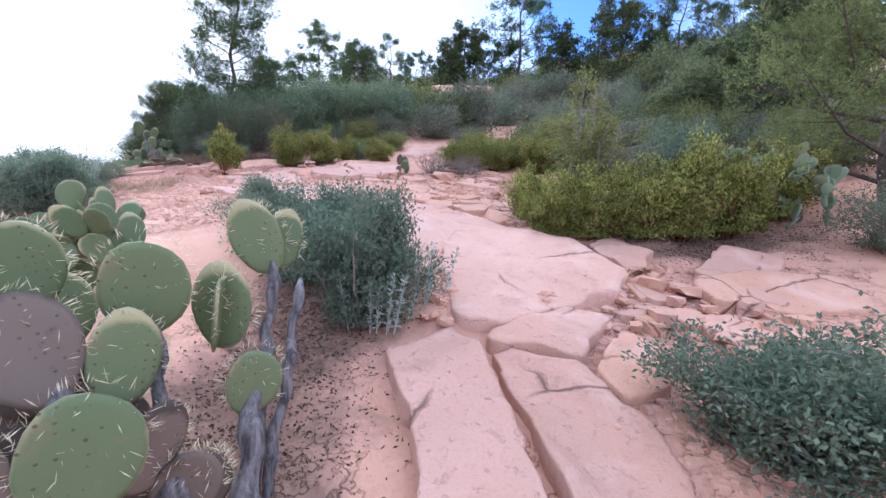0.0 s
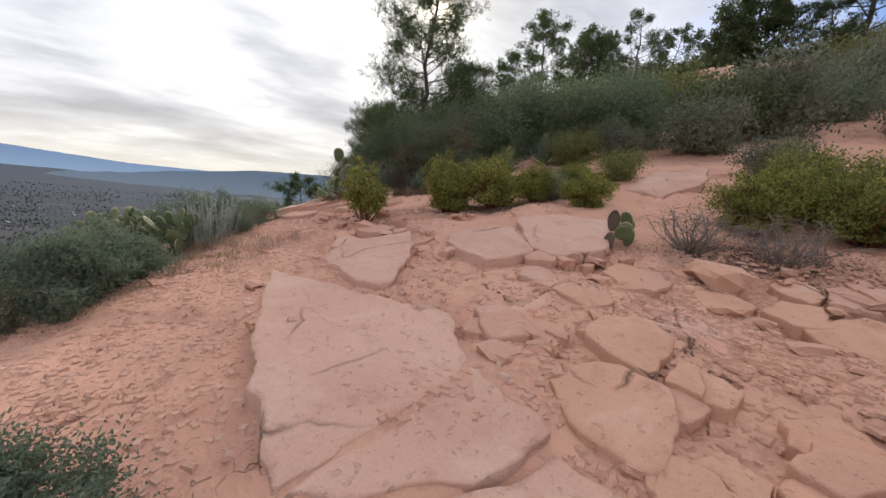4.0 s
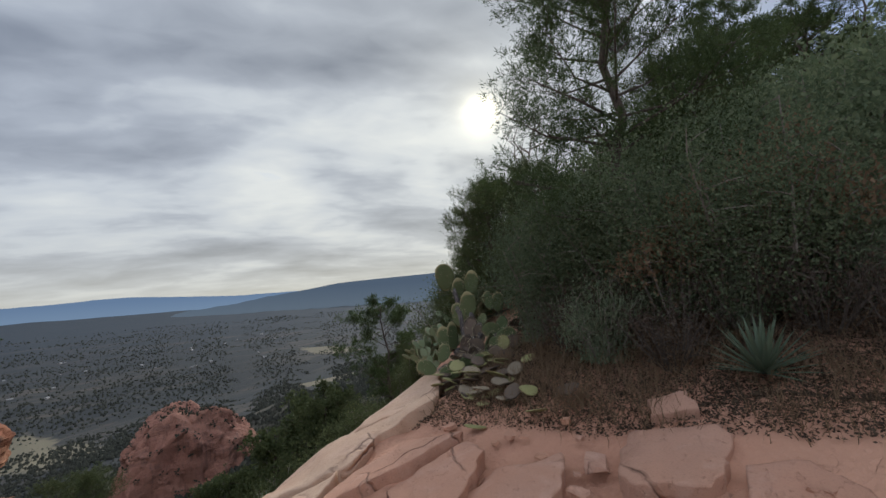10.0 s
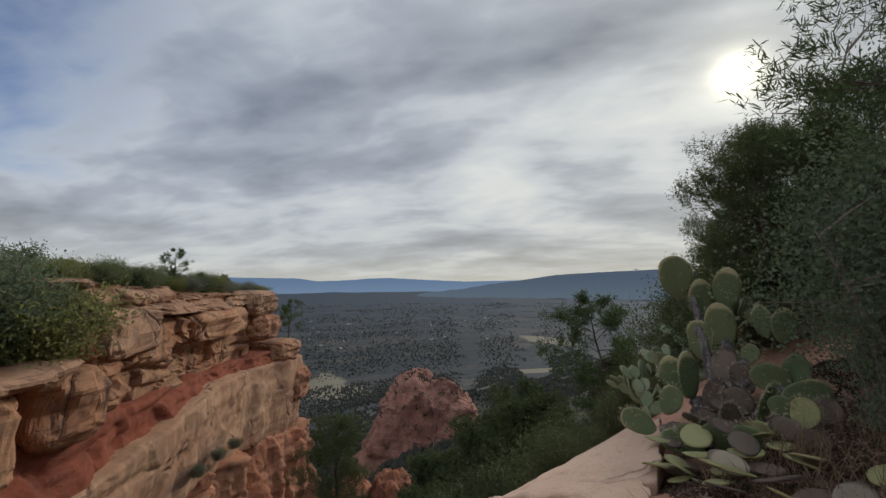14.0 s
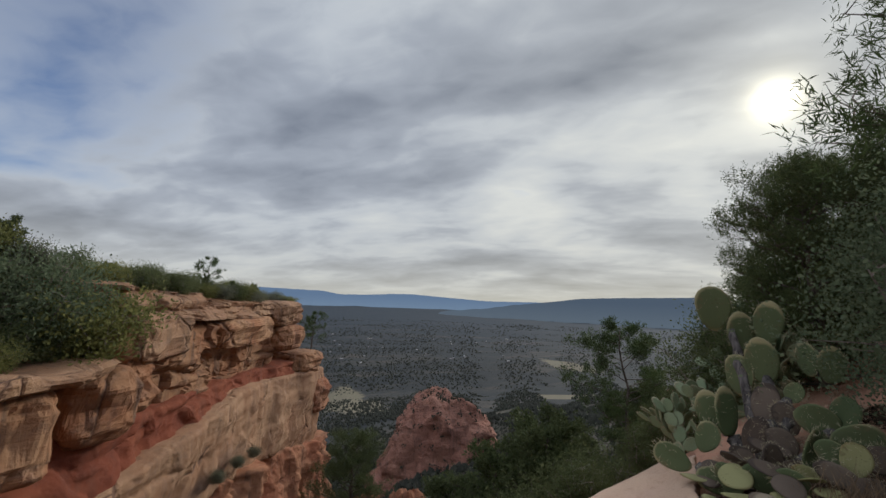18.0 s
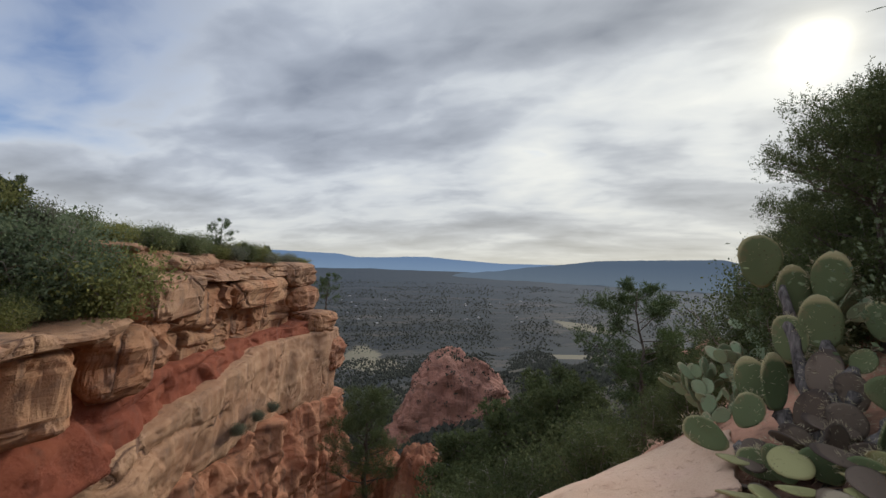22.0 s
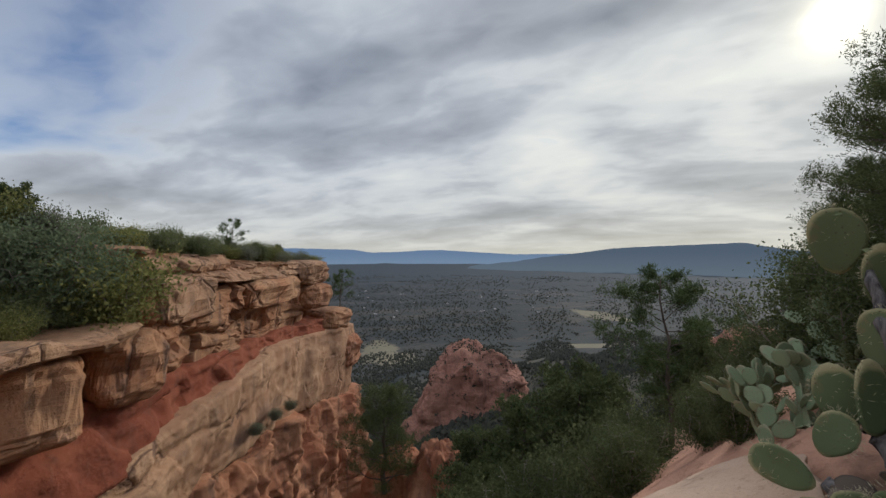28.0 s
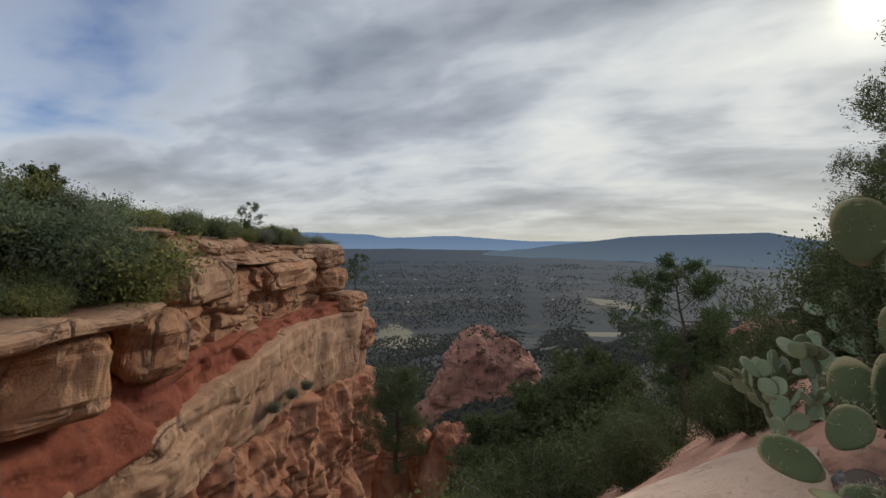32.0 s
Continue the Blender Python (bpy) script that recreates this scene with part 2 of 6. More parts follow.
def land_material():
    """Pink sandy soil near the trail, scrub-covered ground farther down, woods and pale fields on the valley floor."""
    def build(n):
        p = place_of(n)
        big = n.noise(p, 0.35, 5, 0.6, 0.3)
        mid = n.noise(p, 2.6, 6, 0.65)
        grain = n.noise(p, 42, 5, 0.72)
        peb = n.add("ShaderNodeTexVoronoi", None, Vector=p, Scale=19.0).outputs["Distance"]
        chip = n.add("ShaderNodeTexVoronoi", {"feature": "DISTANCE_TO_EDGE"}, Vector=n.vmath("ADD", n.add("ShaderNodeMapping", None, Vector=p, Scale=(1.0, 1.0, 0.3)).outputs[0], n.add("ShaderNodeTexNoise", None, Vector=p, Scale=4.0, Detail=5.0).outputs["Color"]), Scale=3.6).outputs["Distance"]
        where = n.ramp(n.noise(p, 0.8, 3, 0.5), [(0.52, 0.0), (0.60, 1.0)])
        col = n.mix(n.ramp(big, [(0.38, 0.0), (0.62, 1.0)]), c3(0.56, 0.305, 0.205), c3(0.49, 0.255, 0.17))
        col = n.mix(n.ramp(mid, [(0.55, 0.0), (0.72, 0.6)]), col, c3(0.27, 0.13, 0.085))
        col = n.mix(n.ramp(grain, [(0.55, 0.0), (0.75, 0.5)]), col, c3(0.58, 0.36, 0.26))
        col = n.mix(n.math("MULTIPLY", n.ramp(chip, [(0.0, 1.0), (0.035, 0.0)]), n.math("MULTIPLY", where, 0.5)), col, c3(0.24, 0.115, 0.075))
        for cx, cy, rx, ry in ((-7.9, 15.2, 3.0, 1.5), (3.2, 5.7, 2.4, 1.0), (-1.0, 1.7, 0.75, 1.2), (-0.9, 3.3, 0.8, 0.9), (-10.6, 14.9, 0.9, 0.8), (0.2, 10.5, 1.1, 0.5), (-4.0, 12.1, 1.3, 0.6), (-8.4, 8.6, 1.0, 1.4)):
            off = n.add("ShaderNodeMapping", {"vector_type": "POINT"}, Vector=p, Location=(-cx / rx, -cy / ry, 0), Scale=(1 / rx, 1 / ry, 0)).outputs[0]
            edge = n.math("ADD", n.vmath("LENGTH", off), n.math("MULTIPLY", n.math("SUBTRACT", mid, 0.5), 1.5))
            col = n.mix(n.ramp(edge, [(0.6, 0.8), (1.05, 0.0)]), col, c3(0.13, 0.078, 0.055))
        z = n.add("ShaderNodeSeparateXYZ", None, i0=p).outputs[2]
        far = n.noise(p, 0.012, 6, 0.6, 0.4)
        dots = n.noise(p, 0.16, 5, 0.7)
        scrub = n.mix(n.ramp(far, [(0.40, 0.0), (0.66, 1.0)]), c3(0.052, 0.046, 0.036), c3(0.085, 0.07, 0.052))
        scrub = n.mix(n.ramp(dots, [(0.44, 0.0), (0.56, 0.6)]), scrub, c3(0.030, 0.036, 0.026))
        out_far = n.add("ShaderNodeMapRange", None, i0=n.vmath("LENGTH", n.vmath("ADD", p, (5.0, -8.0, 0.0))), i1=38.0, i2=58.0, i3=0.0, i4=1.0).outputs[0]
        col = n.mix(n.math("MAXIMUM", out_far, n.add("ShaderNodeMapRange", None, i0=z, i1=-2.0, i2=-9.0, i3=0.0, i4=1.0).outputs[0]), col, scrub)
        wide = n.add("ShaderNodeMapping", None, Vector=p, Scale=(1.0, 0.3, 1.0)).outputs[0]
        fields = n.noise(wide, 0.0075, 6, 0.62, 0.5)
        spot = n.noise(p, 0.03, 4, 0.6)
        town = n.add("ShaderNodeTexVoronoi", {"feature": "F1"}, Vector=p, Scale=0.035).outputs["Distance"]
        floor_c = n.mix(n.ramp(fields, [(0.50, 0.0), (0.64, 0.55)]), c3(0.036, 0.038, 0.038), c3(0.14, 0.115, 0.085))
        floor_c = n.mix(n.ramp(n.noise(wide, 0.05, 6, 0.75), [(0.40, 0.0), (0.56, 0.75)]), floor_c, c3(0.026, 0.030, 0.034))
        floor_c = n.mix(n.ramp(n.noise(wide, 0.022, 5, 0.65, 0.6), [(0.54, 0.0), (0.66, 0.4)]), floor_c, c3(0.11, 0.088, 0.068))
        # Haze put into the colour: the floor goes blue with distance.
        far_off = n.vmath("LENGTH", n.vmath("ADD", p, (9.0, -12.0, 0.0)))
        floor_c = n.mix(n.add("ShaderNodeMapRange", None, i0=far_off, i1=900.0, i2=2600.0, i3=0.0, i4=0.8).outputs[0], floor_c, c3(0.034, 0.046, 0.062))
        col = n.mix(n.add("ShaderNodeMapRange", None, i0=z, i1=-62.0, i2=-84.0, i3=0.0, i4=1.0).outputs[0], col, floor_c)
        for cx, cy, rx, ry in ((-470.0, 42.0, 95.0, 26.0), (-560.0, 20.0, 120.0, 30.0), (-255.0, 175.0, 34.0, 30.0), (-420.0, 260.0, 60.0, 30.0), (-850.0, 520.0, 120.0, 40.0)):
            off = n.add("ShaderNodeMapping", {"vector_type": "POINT"}, Vector=p, Location=(-cx / rx, -cy / ry, 0), Scale=(1 / rx, 1 / ry, 0)).outputs[0]
            edge = n.math("ADD", n.vmath("LENGTH", off), n.math("MULTIPLY", n.math("SUBTRACT", spot, 0.5), 1.6))
            col = n.mix(n.ramp(edge, [(0.75, 0.8), (1.0, 0.0)]), col, c3(0.20, 0.172, 0.115))
        hgt = n.math("ADD", n.math("MULTIPLY", mid, 1.0), n.math("ADD", n.math("MULTIPLY", grain, 0.35), n.math("MULTIPLY", peb, 0.35)))
        hgt = n.math("ADD", hgt, n.math("MULTIPLY", n.ramp(chip, [(0.0, 0.0), (0.045, 1.0)]), n.math("MULTIPLY", where, 0.9)))
        return shade(n, col, 0.95, hgt, 0.9, 0.04, 0.2)
    return material("land", build)


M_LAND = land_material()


def leaf_material(name, a, b, rough=0.65, glow=0.42):
    """Leaves: each one its own tone, with light coming through."""
    def build(n):
        r = n.add("ShaderNodeNewGeometry").outputs["Random Per Island"]
        r2 = n.add("ShaderNodeObjectInfo").outputs["Random"]
        col = n.mix(r, c3(*a), c3(*b))
        col = n.mix(n.math("MULTIPLY", r2, 0.35), col, c3(a[0] * 0.6, a[1] * 0.6, a[2] * 0.7))
        s = n.add("ShaderNodeBsdfPrincipled", None, Base_Color=col, Roughness=rough)
        s.inputs["Specular IOR Level"].default_value = 0.12
        t = n.add("ShaderNodeBsdfTranslucent", None, Color=col)
        return n.add("ShaderNodeMixShader", None, i0=glow, i1=s.outputs[0], i2=t.outputs[0]).outputs[0]
    return material(name, build)


def bark_material(name, a, b):
    def build(n):
        p = n.add("ShaderNodeTexCoord").outputs["Object"]
        q = n.add("ShaderNodeMapping", None, Vector=p, Scale=(30, 30, 6)).outputs[0]
        st = n.noise(q, 1.0, 5, 0.65, 0.3)
        return shade(n, n.mix(n.ramp(st, [(0.35, 0.0), (0.65, 1.0)]), c3(*a), c3(*b)), 0.9, st, 0.8, 0.02, 0.2)
    return material(name, build)


L_MANZ = leaf_material("manzanita_leaf", (0.10, 0.11, 0.028), (0.41, 0.39, 0.10), 0.55, 0.42)
L_OAK = leaf_material("scrub_oak_leaf", (0.11, 0.145, 0.078), (0.24, 0.275, 0.155), 0.6, 0.5)
L_OLIVE = leaf_material("olive_scrub_leaf", (0.12, 0.13, 0.042), (0.29, 0.28, 0.10), 0.7, 0.48)
L_HILL = leaf_material("hillside_leaf", (0.085, 0.105, 0.045), (0.21, 0.225, 0.10), 0.7, 0.48)
L_GREYHILL = leaf_material("grey_hillside_leaf", (0.12, 0.13, 0.085), (0.25, 0.245, 0.17), 0.8, 0.45)
L_SAGE = leaf_material("grey_sage_leaf", (0.15, 0.18, 0.105), (0.24, 0.265, 0.17), 0.8)
L_DUSK = leaf_material("blue_green_leaf", (0.10, 0.135, 0.085), (0.19, 0.23, 0.155), 0.7)
L_FAR = leaf_material("far_scrub_leaf", (0.042, 0.048, 0.037), (0.075, 0.08, 0.058), 0.9, 0.2)
L_LITTER = leaf_material("leaf_litter", (0.045, 0.032, 0.024), (0.13, 0.09, 0.06), 0.9, 0.1)
# Lighter copy of the juniper leaf; sunlight is put into its colour.
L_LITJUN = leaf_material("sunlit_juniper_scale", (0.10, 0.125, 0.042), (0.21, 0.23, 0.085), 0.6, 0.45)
L_PINE = leaf_material("pine_needle", (0.055, 0.08, 0.03), (0.11, 0.145, 0.055), 0.6, 0.35)
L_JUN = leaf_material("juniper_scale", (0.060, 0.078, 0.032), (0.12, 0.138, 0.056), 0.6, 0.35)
L_DRY = leaf_material("dry_grass", (0.24, 0.165, 0.10), (0.38, 0.28, 0.175), 0.8, 0.3)
L_BROWN = leaf_material("dry_brown_leaf", (0.19, 0.125, 0.075), (0.31, 0.21, 0.13), 0.8, 0.4)
L_VALLEY = leaf_material("valley_juniper", (0.050, 0.053, 0.042), (0.085, 0.083, 0.064), 0.9, 0.2)
L_SPINE = leaf_material("cactus_spine", (0.50, 0.42, 0.26), (0.62, 0.55, 0.38), 0.6, 0.35)
L_SILVER = leaf_material("silver_stalk", (0.30, 0.32, 0.26), (0.42, 0.43, 0.36), 0.8, 0.25)
L_YUCCA = leaf_material("yucca_blade", (0.10, 0.135, 0.085), (0.19, 0.23, 0.155), 0.5, 0.2)
M_BARK = bark_material("dark_bark", (0.055, 0.042, 0.034), (0.14, 0.11, 0.09))
M_TWIG = bark_material("grey_twig", (0.13, 0.105, 0.085), (0.28, 0.235, 0.20))
M_CORK = bark_material("corky_cactus_trunk", (0.045, 0.038, 0.036), (0.20, 0.175, 0.165))
M_REDBARK = bark_material("manzanita_bark", (0.10, 0.035, 0.022), (0.20, 0.085, 0.05))


def pad_material(name, a, b, edge):
    """Cactus pads: waxy green skin with corky patches and areoles in rows."""
    def build(n):
        p = n.add("ShaderNodeTexCoord").outputs["Object"]
        r = n.add("ShaderNodeObjectInfo").outputs["Random"]
        col = n.mix(r, c3(*a), c3(*b))
        cork = n.noise(p, 9.0, 5, 0.6, 0.4)
        col = n.mix(n.ramp(cork, [(0.56, 0.0), (0.66, 0.6)]), col, c3(edge[0] * 0.5, edge[1] * 0.45, edge[2] * 0.45))
        q = n.add("ShaderNodeMapping", None, Vector=p, Location=(0, 0, -1.0), Scale=(10.0, 0.0, 7.7)).outputs[0]
        rim = n.math("ADD", n.vmath("LENGTH", q), n.math("MULTIPLY", n.math("SUBTRACT", cork, 0.5), 0.35))
        col = n.mix(n.ramp(rim, [(0.86, 0.0), (1.0, 0.8)]), col, c3(*edge))
        v = n.add("ShaderNodeTexVoronoi", {"feature": "F1"}, Vector=p, Scale=46.0)
        v.inputs["Randomness"].default_value = 0.35
        dots = n.ramp(v.outputs["Distance"], [(0.09, 1.0), (0.19, 0.0)])
        col = n.mix(n.math("MULTIPLY", dots, 0.85), col, c3(0.09, 0.06, 0.035))
        return shade(n, col, 0.72, n.math("ADD", dots, n.math("MULTIPLY", cork, 0.5)), 0.6, 0.006, 0.2)
    return material(name, build)


M_PAD = pad_material("cactus_pad", (0.115, 0.155, 0.062), (0.165, 0.20, 0.085), (0.17, 0.15, 0.075))
# Darker pad skin; the shade on sides turned from the sun is painted in.
M_PAD_SHADED = pad_material("shaded_cactus_pad", (0.075, 0.10, 0.044), (0.125, 0.145, 0.068), (0.36, 0.30, 0.16))
M_PAD_PALE = pad_material("pale_cactus_pad", (0.17, 0.215, 0.12), (0.27, 0.315, 0.19), (0.30, 0.27, 0.17))
M_PAD_YEL = pad_material("yellowing_cactus_pad", (0.25, 0.24, 0.10), (0.33, 0.30, 0.15), (0.20, 0.14, 0.06))
M_PAD_DEAD = pad_material("dead_cactus_pad", (0.085, 0.060, 0.044), (0.17, 0.128, 0.098), (0.05, 0.036, 0.030))

M_PAD_DRY = pad_material("dried_cactus_pad", (0.20, 0.16, 0.115), (0.32, 0.26, 0.18), (0.10, 0.07, 0.05))


# ---- mesh tools ----
class Shape:
    """Gathers vertices and faces for one mesh."""

    def __init__(self):
        self.v, self.f, self.count = [], [], 0

    def add(self, verts, faces):
        verts = np.asarray(verts, float).reshape(-1, 3)
        self.v.append(verts)
        self.f.extend([tuple(int(i) + self.count for i in q) for q in faces])
        self.count += len(verts)

    def tube(self, points, radii, sides=6):
        points = [Vector(p) for p in points]
        ring, faces = [], []
        for i, p in enumerate(points):
            d = (points[min(i + 1, len(points) - 1)] - points[max(i - 1, 0)]).normalized()
            a = d.orthogonal().normalized()
            b = d.cross(a)
            for k in range(sides):
                g = 2 * math.pi * k / sides
                ring.append(p + (a * math.cos(g) + b * math.sin(g)) * radii[i])
        for i in range(len(points) - 1):
            for k in range(sides):
                faces.append((i * sides + k, i * sides + (k + 1) % sides, (i + 1) * sides + (k + 1) % sides, (i + 1) * sides + k))
        faces.append(tuple(reversed(range(sides))))
        faces.append(tuple(range((len(points) - 1) * sides, len(points) * sides)))
        self.add(ring, faces)

    def leaves(self, at, along, length, width, rng, fold=0.25):
        """A four-cornered leaf at each place, pointing along; arrays."""
        at, along = np.asarray(at, float), np.asarray(along, float)
        n = len(at)
        along = along / np.maximum(np.linalg.norm(along, axis=1, keepdims=True), 1e-6)
        side = np.cross(along, rng.normal(size=(n, 3)))
        side /= np.maximum(np.linalg.norm(side, axis=1, keepdims=True), 1e-6)
        up_ = np.cross(side, along)
        ln = length * rng.uniform(0.7, 1.3, (n, 1))
        wd = width * rng.uniform(0.7, 1.3, (n, 1))
        m = at + along * ln * 0.5 + up_ * ln * fold * 0.3
        q = np.stack([at, m + side * wd * 0.5, at + along * ln, m - side * wd * 0.5], 1).reshape(-1, 3)
        base = np.arange(n) * 4
        self.add(q, np.stack([base, base + 1, base + 2, base + 3], 1))

    def mesh(self, name, material, smooth=False):
        me = bpy.data.meshes.new(name)
        me.from_pydata(np.concatenate(self.v).tolist(), [], self.f)
        me.materials.append(material)
        if smooth:
            me.polygons.foreach_set("use_smooth", [True] * len(me.polygons))
        me.update()
        return me


def part(name, shape, material, parent=None, label="", smooth=False):
    me = shape if isinstance(shape, bpy.types.Mesh) else shape.mesh(name, material, smooth)
    ob = new(name, me)
    if parent is not None:
        ob.parent = parent
    if label:
        tagged(ob, label)
    return ob


def thing(name, label, category, group="", kind=""):
    return tagged(new(name), label, category, group, kind)


def scaled(x, y, z, turn=0.0, size=1.0, tilt=0.0, roll=0.0, high=None):
    return pose(x, y, z, tilt, roll, turn) @ Matrix.Diagonal((size, size, size if high is None else high, 1))


USED = set()


def put(template, m, label=""):
    """Places a built thing; the first time itself, after that a copy."""
    if template.name in USED:
        ob = copy_thing(template, m @ Matrix.Diagonal((*[1 / v for v in template.scale], 1)))
    else:
        USED.add(template.name)
        template.matrix_basis = m
        ob = template
    if label:
        tagged(ob, label)
    return ob


# ---- land ----
RIM_Y = (-60, -14, -6, 0, 4, 7, 9, 11, 13, 15.3, 20, 30, 50, 400)
RIM_X = (-60, -30, -9, -6.4, -8.2, -10.0, -10.8, -11.7, -12.3, -12.2, -13.4, -15.5, -19, -60)
FALL_D = (0, 12, 30, 60, 110, 260, 570, 1480, 3000, 4900)
FALL_Z = (0, 9.5, 20, 33, 46, 82, 132, 152, 132, 90)
def height(x, y):
    """Smooth height of the land at x, y (arrays)."""
    yy = np.maximum(y, -7)
    z = 0.25 * np.minimum(yy, 70) + 0.09 * np.clip(yy - 13, 0, 60) + 0.03 * np.clip(x, -60, 60) + 0.09 * np.clip(x + 3, -40, 0) + 0.2 * np.clip(x - 4, 0, 30)
    d = np.interp(y, RIM_Y, RIM_X) - x
    z = z * np.clip(1.1 - d / 420, 0, 1)
    soft = 0.32 * np.logaddexp(0, (d + 0.2) / 0.32)
    dip = 0.2 * np.clip(d + 2.2, 0, 3) * np.clip((y - 9) / 3, 0, 1)
    hollow = 0.20 * np.exp(-((x + 11.2) ** 2 + (y - 14.6) ** 2) / 3.2)
    return z - dip - hollow - np.interp(soft, FALL_D, FALL_Z)


def ground_z(x, y):
    return float(height(np.array([x]), np.array([y]))[0])


def bumps(x, y):
    """Small unevenness: ruts, ledges, stones trodden in; only near the trail."""
    out = np.empty(len(x))
    for i in range(len(x)):
        px, py = float(x[i]), float(y[i])
        if -16 < px < 9 and -3 < py < 20:
            a = noise.fractal(Vector((px * 0.9, py * 0.9, 1.7)), 1.0, 2.0, 4)
            ledge = noise.noise(Vector((px * 0.5 + py * 0.35, py * 0.9 - px * 0.3, 7.7)))
            step = 0.07 * math.tanh(14 * ledge)
            rut = noise.noise(Vector((px * 2.2 + py * 1.6, py * 0.8 - px * 0.5, 11.3)))
            out[i] = 0.035 * a + step * 0.6 - 0.03 * math.exp(-(rut / 0.12) ** 2) + 0.014 * noise.noise(Vector((px * 9, py * 9, 3)))
        else:
            far = max(abs(px + 5), abs(py - 8))
            size = 0.15 if far < 40 else min(9.0, 0.028 * far)
            out[i] = size * noise.fractal(Vector((px / (6 + 0.14 * far), py / (6 + 0.14 * far), 5.1)), 1.0, 2.0, 3)
    return out


def spread(lo, hi, step, reach_lo, reach_hi, growth=1.16):
    mid = list(np.arange(lo, hi, step))
    left, s, p = [], step, lo
    while p > -reach_lo:
        s *= growth
        p -= s
        left.append(p)
    right, s, p = [], step, mid[-1]
    while p < reach_hi:
        s *= growth
        p += s
        right.append(p)
    return np.array(left[::-1] + mid + right)


gx, gy = spread(-13.6, 5.4, 0.08, 4900, 4900), spread(-0.4, 16.4, 0.08, 4900, 4900)
X, Y = np.meshgrid(gx, gy)
X, Y = X.ravel(), Y.ravel()
Z = height(X, Y) + bumps(X, Y)
nx, ny = len(gx), len(gy)
ii = (np.arange(ny - 1)[:, None] * nx + np.arange(nx - 1)[None, :]).ravel()
land = Shape()
land.v, land.f, land.count = [np.stack([X, Y, Z], 1)], np.stack([ii, ii + 1, ii + nx + 1, ii + nx], 1).tolist(), len(X)
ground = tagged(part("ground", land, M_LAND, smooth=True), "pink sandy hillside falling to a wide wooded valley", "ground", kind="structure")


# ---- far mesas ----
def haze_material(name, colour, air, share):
    """Distant land with kilometres of hazy air painted on as glow, paler low down."""
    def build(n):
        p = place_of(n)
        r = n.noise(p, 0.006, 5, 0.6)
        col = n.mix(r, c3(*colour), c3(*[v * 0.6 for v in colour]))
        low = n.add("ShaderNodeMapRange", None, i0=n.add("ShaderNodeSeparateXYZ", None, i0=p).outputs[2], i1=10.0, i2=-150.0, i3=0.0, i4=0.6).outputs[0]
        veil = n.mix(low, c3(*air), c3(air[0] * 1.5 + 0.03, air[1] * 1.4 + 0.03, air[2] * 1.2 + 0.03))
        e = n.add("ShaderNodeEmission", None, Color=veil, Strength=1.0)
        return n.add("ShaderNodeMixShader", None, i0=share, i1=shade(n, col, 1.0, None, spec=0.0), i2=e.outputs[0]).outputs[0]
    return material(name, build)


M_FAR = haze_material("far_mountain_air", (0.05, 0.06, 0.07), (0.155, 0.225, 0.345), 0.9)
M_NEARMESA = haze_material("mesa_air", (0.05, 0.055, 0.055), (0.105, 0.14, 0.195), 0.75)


def mesa(name, label, dist, depth, profile, base_el, material, seed):
    """A table mountain: profile gives degrees left of +y and degrees of elevation along its skyline."""
    s, cx, cy, cz = Shape(), -9.0, 12.0, 3.9
    profile = sorted(profile)
    azs = np.linspace(profile[0][0], profile[-1][0], 160)
    els = np.interp(azs, [p[0] for p in profile], [p[1] for p in profile])
    rows = []
    for k, (dd, drop) in enumerate([(-depth, 1.0), (-depth * 0.62, 0.74), (-depth * 0.33, 0.42), (-depth * 0.14, 0.12), (0, 0.0), (depth * 0.5, 0.02), (depth, 1.2)]):
        line = []
        for a, e in zip(azs, els):
            gully = noise.fractal(Vector((a * 0.55, k * 0.25, seed)), 1.0, 2.0, 4)
            d = dist + dd * (1 + 0.35 * gully * (0 < drop < 1))
            top = cz + dist * math.tan(radians(e + 0.035 * noise.fractal(Vector((a * 1.3, 0, seed)), 1.0, 2.0, 4)))
            foot = cz + dist * math.tan(radians(base_el))
            zz = top + (foot - top) * min(1.3, max(0, drop + 0.10 * gully * (0 < drop < 1)))
            line.append((cx - d * math.sin(radians(a)), cy + d * math.cos(radians(a)), zz))
        rows.append(line)
    n = len(azs)
    faces = [(r * n + i, r * n + i + 1, (r + 1) * n + i + 1, (r + 1) * n + i) for r in range(len(rows) - 1) for i in range(n - 1)]
    s.add([p for r in rows for p in r], faces)
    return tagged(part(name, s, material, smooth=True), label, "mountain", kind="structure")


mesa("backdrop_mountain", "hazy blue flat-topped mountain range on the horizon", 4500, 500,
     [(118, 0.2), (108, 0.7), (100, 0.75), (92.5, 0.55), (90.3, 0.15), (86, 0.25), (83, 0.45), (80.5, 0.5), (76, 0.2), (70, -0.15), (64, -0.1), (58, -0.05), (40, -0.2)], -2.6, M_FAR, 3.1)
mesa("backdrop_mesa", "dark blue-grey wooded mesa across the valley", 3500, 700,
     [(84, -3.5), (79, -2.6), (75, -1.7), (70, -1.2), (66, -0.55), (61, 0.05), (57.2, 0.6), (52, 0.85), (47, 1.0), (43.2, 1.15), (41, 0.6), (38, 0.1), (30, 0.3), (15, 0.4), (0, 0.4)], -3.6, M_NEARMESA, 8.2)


# ---- the cliff across the ravine ----
def face_line(x):
    """y of the cliff's face at x."""
    return float(np.interp(-x, (14, 22, 30, 36, 51, 57, 61.5, 65.5), (-1.5, -0.5, 1.6, 2.2, 5.0, 8.0, 10.4, 8.6)))


